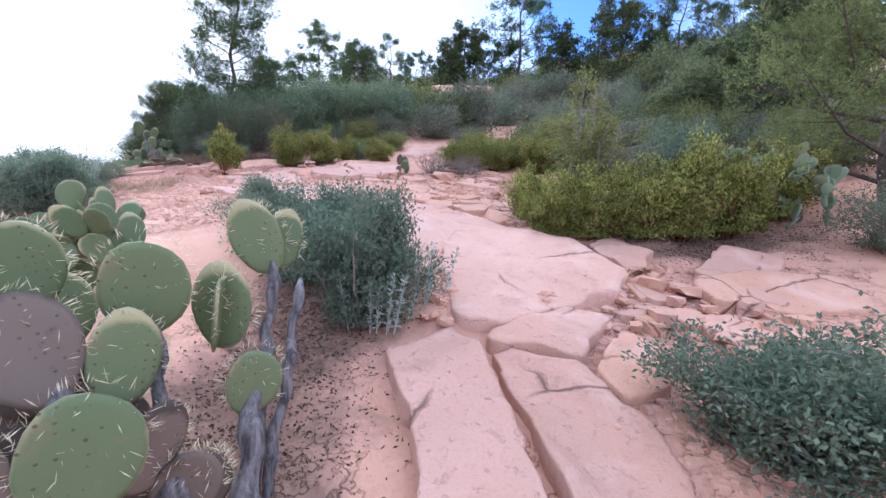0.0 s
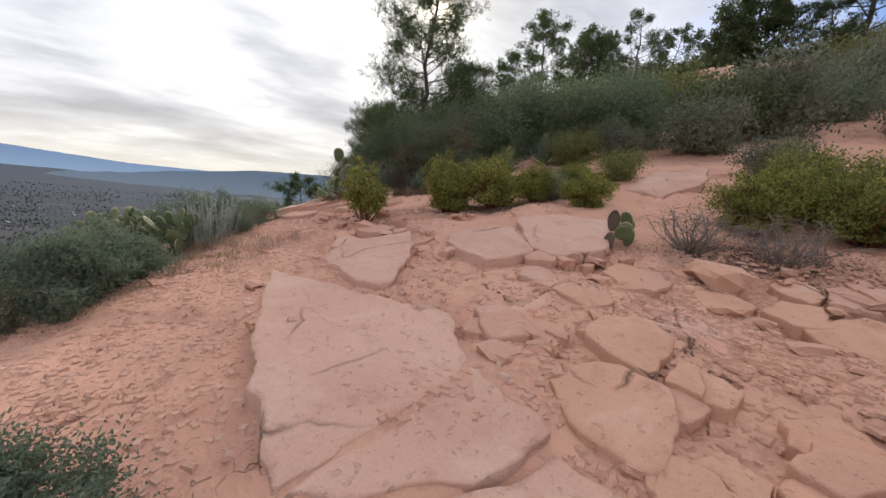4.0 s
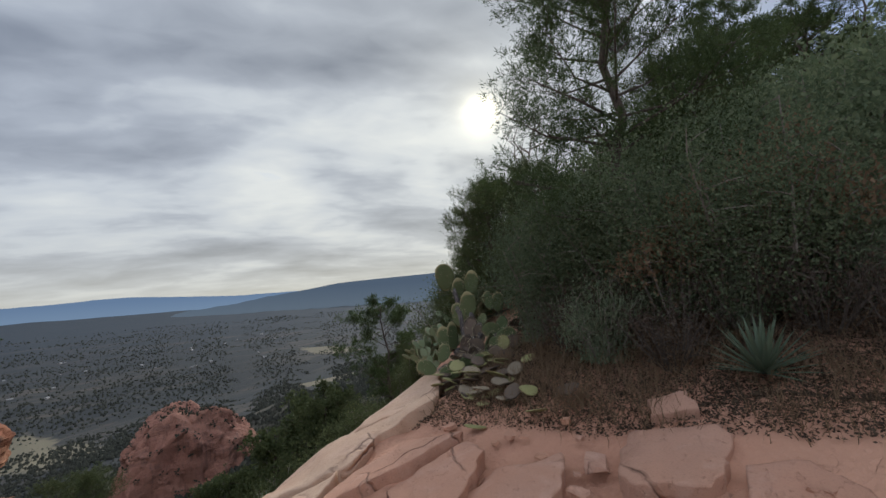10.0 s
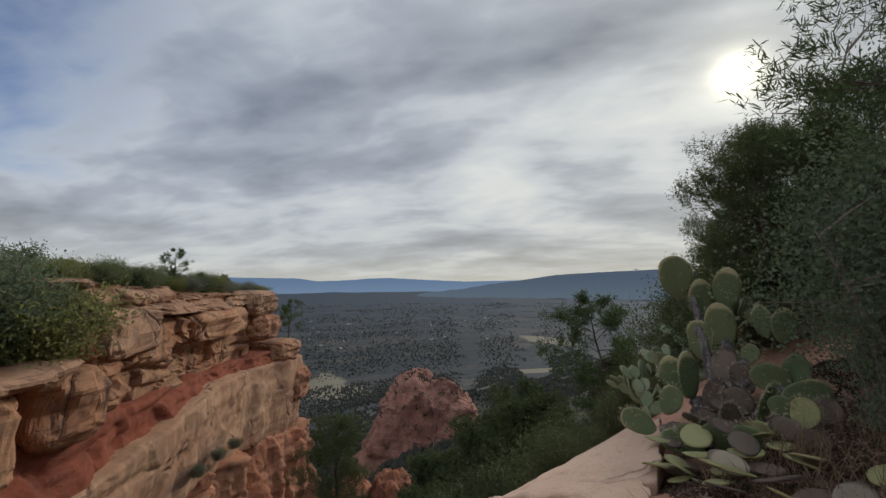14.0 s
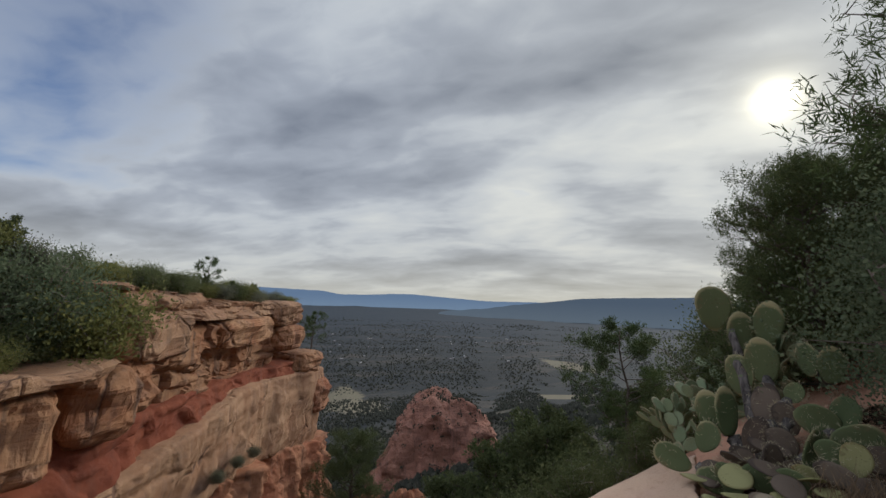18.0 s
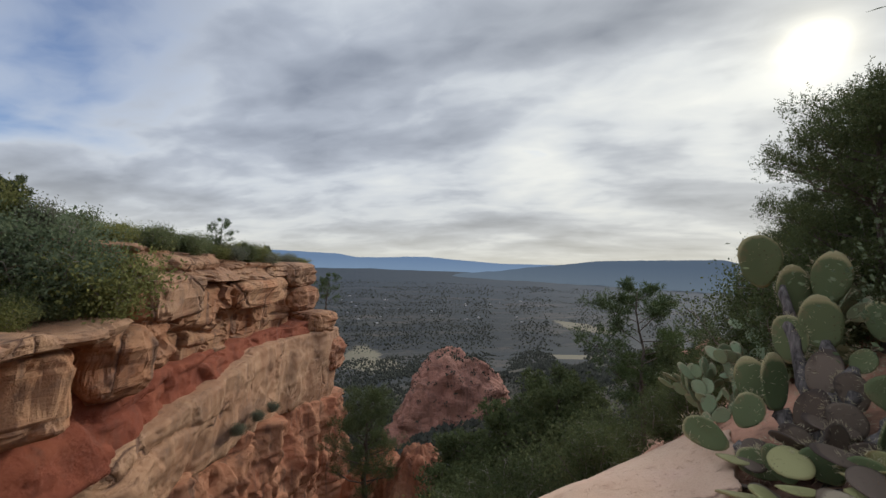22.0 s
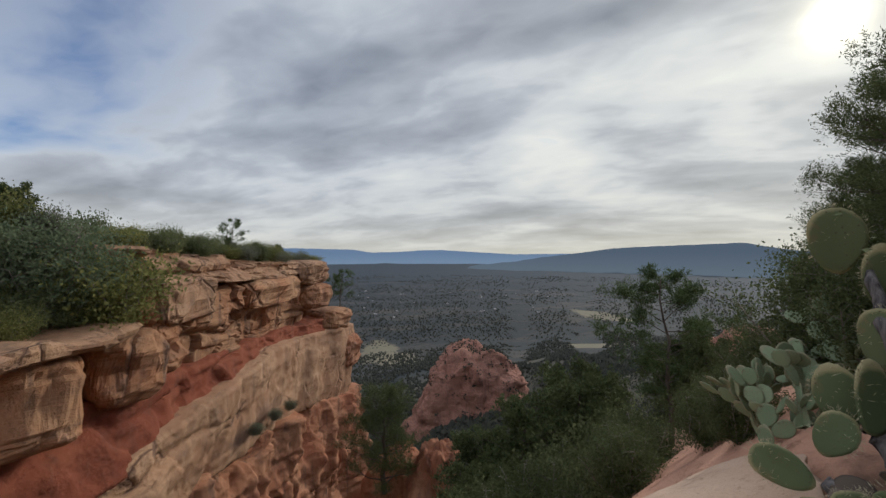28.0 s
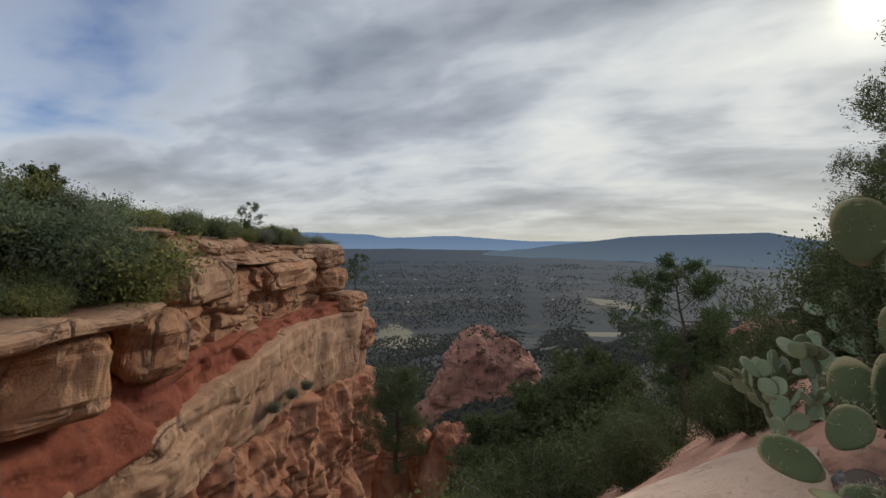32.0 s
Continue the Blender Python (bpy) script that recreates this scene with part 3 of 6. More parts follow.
def jointed(x, z, seed, deep, wide=0.42, tall=0.62):
    """Relief of bedded rock: courses of uneven height cut by staggered upright joints, each block standing out by its own amount."""
    out = 0.0
    for k, share in ((1.0, 1.0), (2.6, 0.30)):
        u = z * tall * k + 0.55 * noise.noise(Vector((x * 0.12 * k, z * 0.35 * k, seed + k))) + 0.02 * x
        row = math.floor(u)
        v = x * wide * k + 7.7 * noise.cell(Vector((row * 1.7 + 0.3, seed * 3.1 + k, 0.5))) + 0.6 * noise.noise(Vector((x * 0.5 * k, z * 0.5 * k, seed)))
        col = math.floor(v)
        ez, ex = min(u - row, 1 - u + row) / (tall * k), min(v - col, 1 - v + col) / (wide * k)
        own = noise.cell(Vector((row * 1.31 + 0.4, col * 1.77 + 0.4, seed + k))) - 0.5
        weak = noise.cell(Vector((row * 2.31 + 0.4, col * 0.77 + 0.4, seed + 2 * k)))
        soft = 0.16 / k
        out += share * (0.8 * own - (0.25 + 0.35 * weak) * math.exp(-(ez / soft) ** 2) - 0.5 * weak * math.exp(-(ex / soft) ** 2))
    return deep * out


def cliff_band(name, tops, lows, out, rough, material, parent, seed, x0, x1, cell=0.30, blocks=0.0, undercut=0.0, label="", bend=(),  back=((9.0, 0.3), (3.0, 0.1)), steps=0.5, joint=(0.42, 0.62), broken=None, smooth=False, flute=0.0, octaves=6):
    """One bed of the cliff from x1 to x0: a weathered face and a ledge on top, closed at its ends.
    blocks: how far joints cut the face; undercut: how far the foot draws back; back: steps of the ground behind its edge."""
    s = Shape()
    n = int((x1 - x0) / cell)
    xs = np.linspace(x1, x0, n)
    m = max(4, int(abs(np.mean(np.array(tops) - np.array(lows))) / (cell * 0.8)))
    grid = []
    for i, x in enumerate(xs):
        zt = float(np.interp(-x, (14, 30, 45, 60), tops)) + 0.30 * noise.noise(Vector((x * 0.45, seed, 0.3)))
        zl = float(np.interp(-x, (14, 30, 45, 60), lows))
        fy = face_line(x) - (float(np.interp(x, bend[0], bend[1])) if bend else 0.0)
        end = max(0.0, (x0 + 4.5 - x) / 4.5)
        fy -= 3.0 * end ** 2
        col = [(x, fy - b, zt + h) for b, h in back]
        for j in range(m + 1):
            v = j / m
            z = zt + (zl - zt) * v
            p = Vector((x * 0.34, z * 0.5, seed))
            bed = noise.noise(Vector((x * 0.10 + 0.4 * noise.noise(Vector((x * 0.2, z * 0.2, seed))), z * 1.5, seed)))
            d = out + rough * 0.7 * noise.fractal(p, 1.0, 2.0, octaves) + rough * steps * math.tanh(5 * bed) - undercut * v ** 2
            d += jointed(x, z, seed, blocks if broken is None else blocks + broken * min(1.0, max(0.0, (x + 38.0) / 5.0)), *joint)
            if flute:
                d += flute * noise.fractal(Vector((x * 0.42 + 0.05 * z, z * 0.11, seed + 3.0)), 0.9, 2.1, 5)
            if j == 0:
                d -= 0.25
            col.append((x, fy + d, z))
        col.append((x, fy - 6.0, zl - 0.1))
        grid.append(col)
    w_ = len(grid[0])
    faces = [(i * w_ + j, (i + 1) * w_ + j, (i + 1) * w_ + j + 1, i * w_ + j + 1) for i in range(n - 1) for j in range(w_ - 1)]
    faces.append(tuple(range(w_)))
    faces.append(tuple(reversed(range((n - 1) * w_, n * w_))))
    s.add([p for c in grid for p in c], faces)
    return part(name, s, material, parent, label, smooth)


def cliff_block(x1, x0, z0, z1, out, depth, material, seed, label="", rough=0.38, square=0.34, tip=0.0, swing=0.0):
    """A joint-bounded block standing in the face, rounded by weather, with bedding grooves."""
    s, n, m = Shape(), 84, 40
    cx, half, cz, hh = 0.5 * (x0 + x1), 0.5 * (x1 - x0), 0.5 * (z0 + z1), 0.5 * (z1 - z0)
    turn = math.atan2(face_line(x0) - face_line(x1), x0 - x1) + math.pi + radians(swing)

    def pw(v, e):
        return math.copysign(abs(v) ** e, v)

    pts = []
    for j in range(m + 1):
        f = -math.pi / 2 + math.pi * j / m
        for i in range(n):
            a = 2 * math.pi * i / n
            q = Vector((pw(math.cos(f), square) * pw(math.cos(a), square), pw(math.cos(f), square) * pw(math.sin(a), square), pw(math.sin(f), square)))
            p = Vector((q.x * half, q.y * depth, q.z * hh))
            bed = math.tanh(4 * noise.noise(Vector((p.x * 0.15, seed, p.z * 2.0 + 0.2 * p.x))))
            k = 1 + (rough * noise.fractal(p * 0.9 + Vector((seed, 0, 0)), 0.9, 2.1, 6) + 0.18 * rough * bed * abs(q.y)) / max(1.0, p.length)
            p = Vector((p.x * k, (p.y * k + tip * q.z) + 0.5 * jointed(p.x, p.z, seed, 0.55, 0.22, 0.42) * q.y, p.z * (1 + 0.03 * bed)))
            pts.append(p)
    faces = [(j * n + i, j * n + (i + 1) % n, (j + 1) * n + (i + 1) % n, (j + 1) * n + i) for j in range(m) for i in range(n)]
    s.add(pts, faces)
    ob = part("block", s, material, cliff, label)
    ob.matrix_basis = Matrix.Translation((cx, face_line(cx) + out - depth, cz)) @ Matrix.Rotation(turn, 4, "Z")
    return ob


cliff = thing("cliff", "layered red and tan sandstone cliff across the ravine", "cliff", kind="structure")
SET_BACK = ((-31.0, -29.5, -28.0, -14.0), (0.0, 1.6, 5.5, 9.5))
cliff_band("cap_layer", (4.9, 4.3, 3.4, 2.9), (2.2, 2.3, 1.9, 1.2), -0.5, 0.3, M_CAP, cliff, 1.3, -57.5, -14.0, 0.2, 0.75, -0.5, "thin-bedded weathered cap rock", SET_BACK, steps=0.5, joint=(0.16, 0.95))
cliff_band("block_layer", (2.4, 2.5, 2.1, 1.4), (-2.3, -2.5, -3.3, -3.6), -0.35, 0.3, M_TAN, cliff, 4.7, -57.5, -14.0, 0.2, 1.05, 0.5, "jointed tan sandstone face", SET_BACK, steps=0.25, joint=(0.2, 0.42))
cliff_band("red_layer", (-2.1, -2.3, -3.1, -3.4), (-6.6, -5.8, -4.6, -5.3), -0.5, 0.4, M_RED, cliff, 9.1, -61.0, -14.0, 0.2, 0.5, -0.5, "recessed red mudstone band", steps=0.1, joint=(0.35, 0.4), smooth=True)
cliff_band("pale_layer", (-6.2, -5.4, -4.0, -4.8), (-10.5, -9.6, -11.0, -13.2), 0.45, 0.26, M_PALE, cliff, 12.9, -63.0, -14.0, 0.18, 0.16, 0.8, "smooth pale sandstone face, broken up at one end", steps=0.10, joint=(0.30, 0.34), broken=0.4, flute=0.4, smooth=True)
cliff_band("lower_layer", (-9.5, -9.2, -10.6, -12.8), (-26, -27, -29, -34), 0.1, 0.55, M_LOW, cliff, 17.7, -65.0, -14.0, 0.2, 0.6, -3.0, "broken orange lower cliff", steps=0.12, joint=(0.30, 0.20), flute=1.7, octaves=4, smooth=True)
cliff_band("ledge_cap", (0.95, 0.85, 0.8, 0.8), (0.3, 0.2, 0.2, 0.2), 1.5, 0.3, M_CAP, cliff, 21.3, -31.3, -14.0, 0.2, 0.3, 0.6, "thin overhanging ledge", (), ((17.0, 5.2), (10.0, 3.3), (5.0, 1.4), (2.0, 0.25)))
cliff_block(-17.0, -23.3, -2.9, 0.5, -0.1, 2.6, M_TAN, 3.0, swing=-28)
cliff_block(-23.3, -28.6, -3.1, 0.45, 0.35, 2.8, M_TAN, 7.0, "large square tan block", swing=-34)
cliff_block(-28.4, -31.8, -2.9, 0.5, 0.75, 2.0, M_TAN, 11.0, "rounded tan block", 0.3, 0.55, swing=-25)
cliff_block(-31.0, -33.0, -2.2, 0.4, 0.35, 1.4, M_TAN, 13.0, "", 0.4, 0.6)
cliff_block(-31.2, -36.3, 0.1, 2.6, 0.35, 2.2, M_CAP, 17.0, "grey weathered block")
cliff_block(-41.3, -50.8, -0.4, 1.9, 0.45, 2.2, M_TAN, 23.0, "broad pale tan block")
cliff_block(-51.6, -56.2, 0.6, 3.3, 0.4, 2.0, M_CAP, 29.0, "rounded boulder at the cliff's end", 0.35, 0.6)
cliff_block(-52.2, -56.5, -1.9, 0.8, 0.5, 2.0, M_TAN, 31.0, "", 0.35, 0.55)
cliff_block(-56.0, -60.5, -5.0, -2.4, 0.5, 2.4, M_TAN, 37.0, "", 0.4, 0.6)
cliff_block(-58.0, -62.0, -9.8, -5.6, 0.8, 2.4, M_LOW, 41.0, "", 0.4, 0.6)


def knob(name, label, x, y, z_top, height_, rx, ry, material, seed, turn=0.0):
    """A weathered rock dome standing free."""
    s, n, m = Shape(), 110, 60
    pts = []
    for j in range(m + 1):
        v = j / m
        for i in range(n):
            a = 2 * math.pi * i / n
            r = math.sin(0.5 * math.pi * v ** 0.72)
            q = Vector((math.cos(a) * r, math.sin(a) * r, v * 1.2))
            k = 1 + 0.28 * noise.fractal(q * 2.1 + Vector((seed, 0, 0)), 0.8, 2.1, 6) + 0.10 * jointed(a * 4.0, v * 7.0, seed, 1.0)
            pts.append((math.cos(a) * r * rx * k, math.sin(a) * r * ry * k, -height_ * v ** 1.7 + 0.05 * height_ * noise.fractal(q * 3 + Vector((0, seed, 0)), 0.9, 2.0, 4)))
    faces = [(j * n + i, (j + 1) * n + i, (j + 1) * n + (i + 1) % n, j * n + (i + 1) % n) for j in range(m) for i in range(n)]
    s.add(pts, faces)
    ob = part(name, s, material, smooth=True)
    ob.matrix_basis = pose(x, y, z_top, 0, 0, turn)
    return tagged(ob, label, "rock", kind="structure")


def polar(az, dist):
    """A place by its bearing (degrees left of +y) and distance from the end of the walk."""
    return -9.0 - dist * math.sin(radians(az)), 12.0 + dist * math.cos(radians(az))


kx, ky = polar(76.0, 100)
knob("red_knob", "rounded red rock knob dotted with scrub", kx, ky, -20.2, 36, 9, 17, M_SPIRE, 2.0, 10)
kx, ky = polar(77.0, 140)
knob("red_knob", "small dark red rock knob behind the larger one", kx, ky, -26.5, 26, 11, 12, M_SPIRE, 6.0)
kx, ky = polar(80.8, 31)
knob("rock_spur", "narrow orange rock spur in the ravine", kx, ky, -10.4, 14, 3.0, 3.2, M_LOW, 9.0)
kx, ky = polar(86.5, 36)
knob("rock_spur", "orange rock spur beside the cliff's foot", kx, ky, -13.0, 16, 3.5, 4, M_LOW, 12.0)
kx, ky = polar(42.8, 42)
knob("rock_spur", "red rock outcrop among junipers below the rim", kx, ky, -2.2, 9, 4.5, 4, M_SPIRE, 14.0)


# ---- rock slabs of the trail ----
def slab(outline, lift, material, label, thick=0.16, seed=0, group="rock slabs", rough=0.018, tilt=(0.0, 0.0)):
    """A flat rock lying on the slope: wobbling edge with a worn rim, gently uneven top."""
    lift = min(lift, 0.075) if thick == 0.2 else min(lift, 0.055) if thick < 0.2 else lift
    pts = [Vector((*p, 0)) for p in outline]
    n = len(pts)
    c = sum(pts, Vector()) / n
    edge = []
    for i in range(n):
        p0, p1, p2, p3 = pts[i - 1], pts[i], pts[(i + 1) % n], pts[(i + 2) % n]
        k = max(3, int((p2 - p1).length / 0.07))
        for j in range(k):
            t = j / k
            lin = p1.lerp(p2, t)
            cat = 0.5 * ((2 * p1) + (p2 - p0) * t + (2 * p0 - 5 * p1 + 4 * p2 - p3) * t * t + (3 * p1 - p0 - 3 * p2 + p3) * t ** 3)
            q = lin.lerp(cat, 0.2)
            q += (q - c).normalized() * (0.075 * noise.fractal(Vector((q.x * 2.6, q.y * 2.6, seed)), 0.9, 2.0, 6) - 0.03 * abs(noise.noise(Vector((q.x * 7, q.y * 7, seed)))))
            edge.append(q)
    m = len(edge)
    s, rows = Shape(), []
    xy = np.array([(q.x, q.y) for q in edge])
    cc = np.array([c.x, c.y])
    for f, dz in ((0.985, -thick), (1.0, -0.040), (0.999, -0.010), (0.992, 0.0), (0.93, 0.003), (0.84, 0.004), (0.74, 0.006), (0.65, 0.007), (0.56, 0.008), (0.47, 0.008), (0.38, 0.008), (0.28, 0.008), (0.18, 0.008), (0.08, 0.008)):
        g = cc + (xy - cc) * f
        z = height(g[:, 0], g[:, 1]) + lift + dz + tilt[0] * (g[:, 0] - cc[0]) + tilt[1] * (g[:, 1] - cc[1])
        bump = np.array([rough * (noise.fractal(Vector((a * 2.2, b * 2.2, seed * 1.3)), 1.0, 2.0, 4) + 1.3 * math.tanh(22 * noise.noise(Vector((a * 0.9 + 5, b * 1.2 + a * 0.4, seed * 2.1))))) for a, b in g])
        rows.append(np.c_[g, z + (bump if dz > -0.1 else 0)])
    faces = [(r * m + i, r * m + (i + 1) % m, (r + 1) * m + (i + 1) % m, (r + 1) * m + i) for r in range(len(rows) - 1) for i in range(m)]
    faces.append(tuple(range((len(rows) - 1) * m, len(rows) * m)))
    s.add(np.concatenate(rows), faces)
    ob = part("rock_slab", s, material, smooth=True)
    return tagged(ob, label, "rock slab", group)


BIG = "broad smooth pink sandstone slab in the trail"
FLAT = "flat cracked pink sandstone slab among rubble"
ORNG = "orange sandstone slab beside the trail"
slab([(-4.7, 8.05), (-3.25, 7.85), (-1.95, 7.8), (-1.49, 7.36), (-1.53, 6.9), (-1.68, 6.4), (-1.78, 6.03), (-2.5, 6.38), (-3.4, 7.0)], 0.09, M_SLICK, BIG, 0.2, 1, rough=0.012)
slab([(-1.44, 7.33), (-1.3, 7.2), (-0.76, 6.95), (-0.95, 6.58), (-1.74, 6.02), (-1.64, 6.4), (-1.48, 6.9)], 0.085, M_SLICK, "weathered pink sandstone slab beside the long crack", 0.2, 71)
slab([(-1.72, 5.92), (-0.88, 6.5), (-0.72, 6.88), (-0.2, 6.75), (0.35, 6.35), (0.98, 5.52), (0.2, 5.3), (0.04, 4.3), (-0.9, 4.95), (-1.6, 5.5)], 0.10, M_SLICK, BIG, 0.2, 2)
slab([(0.0, 4.3), (0.14, 5.35), (1.0, 5.55), (1.7, 4.9), (1.88, 3.95), (1.55, 3.5), (1.05, 3.3), (0.5, 2.95), (0.15, 3.1)], 0.11, M_SLICK, BIG, 0.2, 3, rough=0.018)
slab([(-0.3, 2.62), (0.12, 2.95), (0.3, 2.72), (0.4, 2.2), (0.49, 1.7), (0.6, 1.0), (0.1, 0.7), (-0.04, 1.6), (-0.2, 2.2)], 0.06, M_SLICK, BIG, 0.2, 4)
slab([(0.34, 2.74), (0.57, 3.02), (1.05, 3.27), (1.4, 3.12), (0.95, 2.58), (0.6, 2.66)], 0.06, M_SLAB, FLAT, 0.15, 5)
slab([(0.38, 2.64), (0.6, 2.6), (0.92, 2.5), (1.2, 1.95), (1.1, 1.2), (0.7, 1.05), (0.58, 1.7), (0.48, 2.2)], 0.055, M_SLAB, FLAT, 0.15, 6)
slab([(1.02, 2.42), (1.4, 2.95), (1.58, 2.8), (1.42, 2.3), (1.1, 2.15)], 0.08, M_ORANGE, ORNG, 0.15, 7)
slab([(0.72, 3.1), (1.12, 3.22), (1.42, 3.2), (1.35, 3.05), (1.1, 2.98)], 0.05, M_ORANGE, ORNG, 0.12, 8)
slab([(2.5, 3.9), (3.28, 4.2), (4.1, 4.1), (3.9, 3.5), (3.1, 3.35), (2.4, 3.45)], 0.12, M_ORANGE, "broad orange sandstone slab beside the trail", 0.2, 9)
slab([(2.72, 4.25), (3.5, 5.0), (4.2, 4.9), (3.75, 4.35), (2.85, 4.05)], 0.10, M_SLAB, "grey-pink slab under the bushes", 0.2, 10)
slab([(1.8, 4.95), (2.25, 5.35), (2.5, 4.8), (2.2, 4.25), (1.98, 4.2)], 0.12, M_SLAB, "grey-pink slab under the bushes", 0.2, 11)
slab([(-4.58, 8.74), (-4.42, 9.57), (-4.0, 9.9), (-3.38, 9.2), (-2.82, 8.1), (-3.2, 7.98)], 0.09, M_SLICK, BIG, 0.2, 12)
slab([(-0.94, 7.37), (-0.87, 7.64), (-0.58, 7.77), (-0.31, 7.62), (-0.2, 7.29), (-0.28, 7.02), (-0.42, 6.93), (-0.66, 7.04)], 0.09, M_ORANGE, "round orange slab in the trail", 0.15, 13)
slab([(-0.92, 8.05), (-0.86, 8.36), (-0.5, 8.44), (-0.3, 8.2), (-0.4, 7.76), (-0.66, 7.83)], 0.08, M_ORANGE, "round orange slab in the trail", 0.15, 14)
slab([(-0.33, 7.7), (-0.28, 7.97), (-0.12, 7.87), (-0.14, 7.66)], 0.08, M_ORANGE, "small orange slab in the trail", 0.13, 15)
slab([(-2.7, 10.95), (-2.18, 11.6), (-1.4, 11.4), (-1.15, 9.9), (-1.52, 9.6), (-2.1, 9.86)], 0.09, M_SLICK, BIG, 0.2, 16)
slab([(0.2, 7.3), (0.3, 7.52), (0.6, 7.58), (0.66, 7.4), (0.4, 7.22)], 0.07, M_SLAB, FLAT, 0.12, 17)
slab([(0.43, 9.08), (0.8, 9.2), (1.1, 9.0), (1.0, 8.55), (0.6, 8.68)], 0.05, M_ORANGE, ORNG, 0.12, 18)
slab([(0.23, 6.56), (0.56, 6.82), (0.73, 6.8), (0.68, 6.45), (0.36, 6.36)], 0.10, M_SLAB, FLAT, 0.15, 19)
slab([(0.2, 7.1), (0.8, 7.16), (0.84, 6.98), (0.6, 6.9), (0.25, 6.92)], 0.10, M_SLAB, FLAT, 0.15, 20)
slab([(-1.85, 8.0), (-1.4, 8.45), (-1.0, 8.3), (-1.05, 7.85), (-1.5, 7.65)], 0.05, M_SLAB, FLAT, 0.1, 21)
slab([(-1.55, 8.75), (-1.1, 9.1), (-0.75, 8.75), (-1.05, 8.5)], 0.05, M_SLAB, FLAT, 0.1, 22)
slab([(1.4, 8.6), (1.75, 8.95), (2.1, 8.7), (1.8, 8.4)], 0.09, M_SLAB, "flat grey-pink rock beside the trail", 0.2, 23)
slab([(3.3, 12.3), (3.8, 12.8), (4.3, 12.5), (3.9, 12.1)], 0.22, M_SLAB, "pale boulder on the slope", 0.3, 24)
slab([(-3.7, 14.1), (-3.2, 14.5), (-2.5, 14.4), (-2.7, 13.9), (-3.4, 13.8)], 0.14, M_SLAB, "pale boulder on the slope", 0.25, 25)
slab([(-1.6, 13.6), (-1.2, 15.2), (-0.3, 15.4), (-0.3, 14.2), (-0.9, 13.3)], 0.12, M_SLICK, BIG, 0.2, 26)
# towards the rim
slab([(-5.36, 10.15), (-4.95, 10.36), (-4.5, 10.14), (-4.55, 9.92), (-5.0, 9.9)], 0.05, M_SLAB, FLAT, 0.12, 31)
slab([(-4.19, 10.51), (-3.97, 10.59), (-3.5, 10.25), (-3.62, 10.02), (-4.0, 10.15)], 0.06, M_SLAB, FLAT, 0.12, 32)
slab([(-5.2, 9.6), (-4.4, 9.75), (-3.6, 9.5), (-3.9, 9.0), (-4.8, 9.1)], 0.05, M_SLICK, BIG, 0.15, 33)
slab([(-3.3, 10.1), (-2.6, 10.5), (-1.9, 9.6), (-2.3, 9.1), (-3.1, 9.5)], 0.06, M_SLICK, BIG, 0.15, 34)
RIM = "tilted tan sandstone slab at the rim"
slab([(-9.06, 11.42), (-8.0, 11.6), (-7.75, 11.3), (-7.78, 10.95), (-8.3, 10.85), (-9.0, 11.1)], 0.07, M_SLAB, RIM, 0.2, 35, tilt=(0.03, -0.04))
slab([(-9.48, 12.14), (-9.11, 12.8), (-8.75, 12.65), (-8.55, 12.0), (-9.0, 11.85)], 0.08, M_SLAB, RIM, 0.2, 36, tilt=(0.13, -0.03))
slab([(-10.2, 12.3), (-9.85, 12.75), (-9.2, 12.95), (-9.55, 12.2), (-10.0, 11.6)], 0.08, M_SLAB, RIM, 0.2, 37, tilt=(0.06, -0.07))
slab([(-8.7, 12.5), (-8.1, 12.8), (-7.9, 12.4), (-8.0, 11.9), (-8.45, 11.85)], 0.06, M_SLAB, RIM, 0.2, 38, tilt=(0.10, -0.05))
slab([(-7.75, 13.2), (-7.12, 13.25), (-6.98, 12.85), (-7.07, 12.55), (-7.55, 12.5)], 0.08, M_SLAB, RIM, 0.2, 39, tilt=(0.07, -0.09))
slab([(-7.68, 13.53), (-7.36, 13.58), (-7.28, 13.34), (-7.58, 13.27)], 0.10, M_SLAB, RIM, 0.2, 40, tilt=(0.13, -0.03))
slab([(-6.93, 12.86), (-6.65, 13.05), (-6.4, 12.8), (-6.6, 12.4), (-6.9, 12.45)], 0.06, M_SLAB, RIM, 0.2, 41, tilt=(0.02, -0.03))
slab([(-7.6, 12.3), (-7.1, 12.4), (-6.9, 11.9), (-7.3, 11.6), (-7.7, 11.8)], 0.07, M_SLAB, RIM, 0.2, 43, tilt=(0.03, -0.04))
PALE = "long pale sandstone slab at the cliff's edge"
M_PALESLAB = rock_material("pale_slab_rock", (0.58, 0.40, 0.285), (0.52, 0.33, 0.225), (0.34, 0.20, 0.13), 1.1, beds=0.15, bump=0.05, cracks=0.9)
slab([(-12.7, 15.1), (-11.6, 15.1), (-10.9, 14.4), (-10.45, 13.9), (-11.2, 13.2), (-12.85, 13.4), (-13.0, 14.2)], 0.13, M_PALESLAB, PALE, 0.5, 44, rough=0.018)
slab([(-12.85, 13.3), (-11.2, 13.1), (-10.55, 13.75), (-10.15, 13.5), (-10.5, 12.9), (-10.3, 12.3), (-11.2, 11.6), (-12.75, 12.0)], 0.13, M_PALESLAB, PALE, 0.5, 45)
slab([(-12.55, 11.9), (-11.2, 11.5), (-10.25, 12.2), (-10.0, 11.5), (-10.4, 10.7), (-12.2, 10.6)], 0.13, M_PALESLAB, PALE, 0.5, 46)


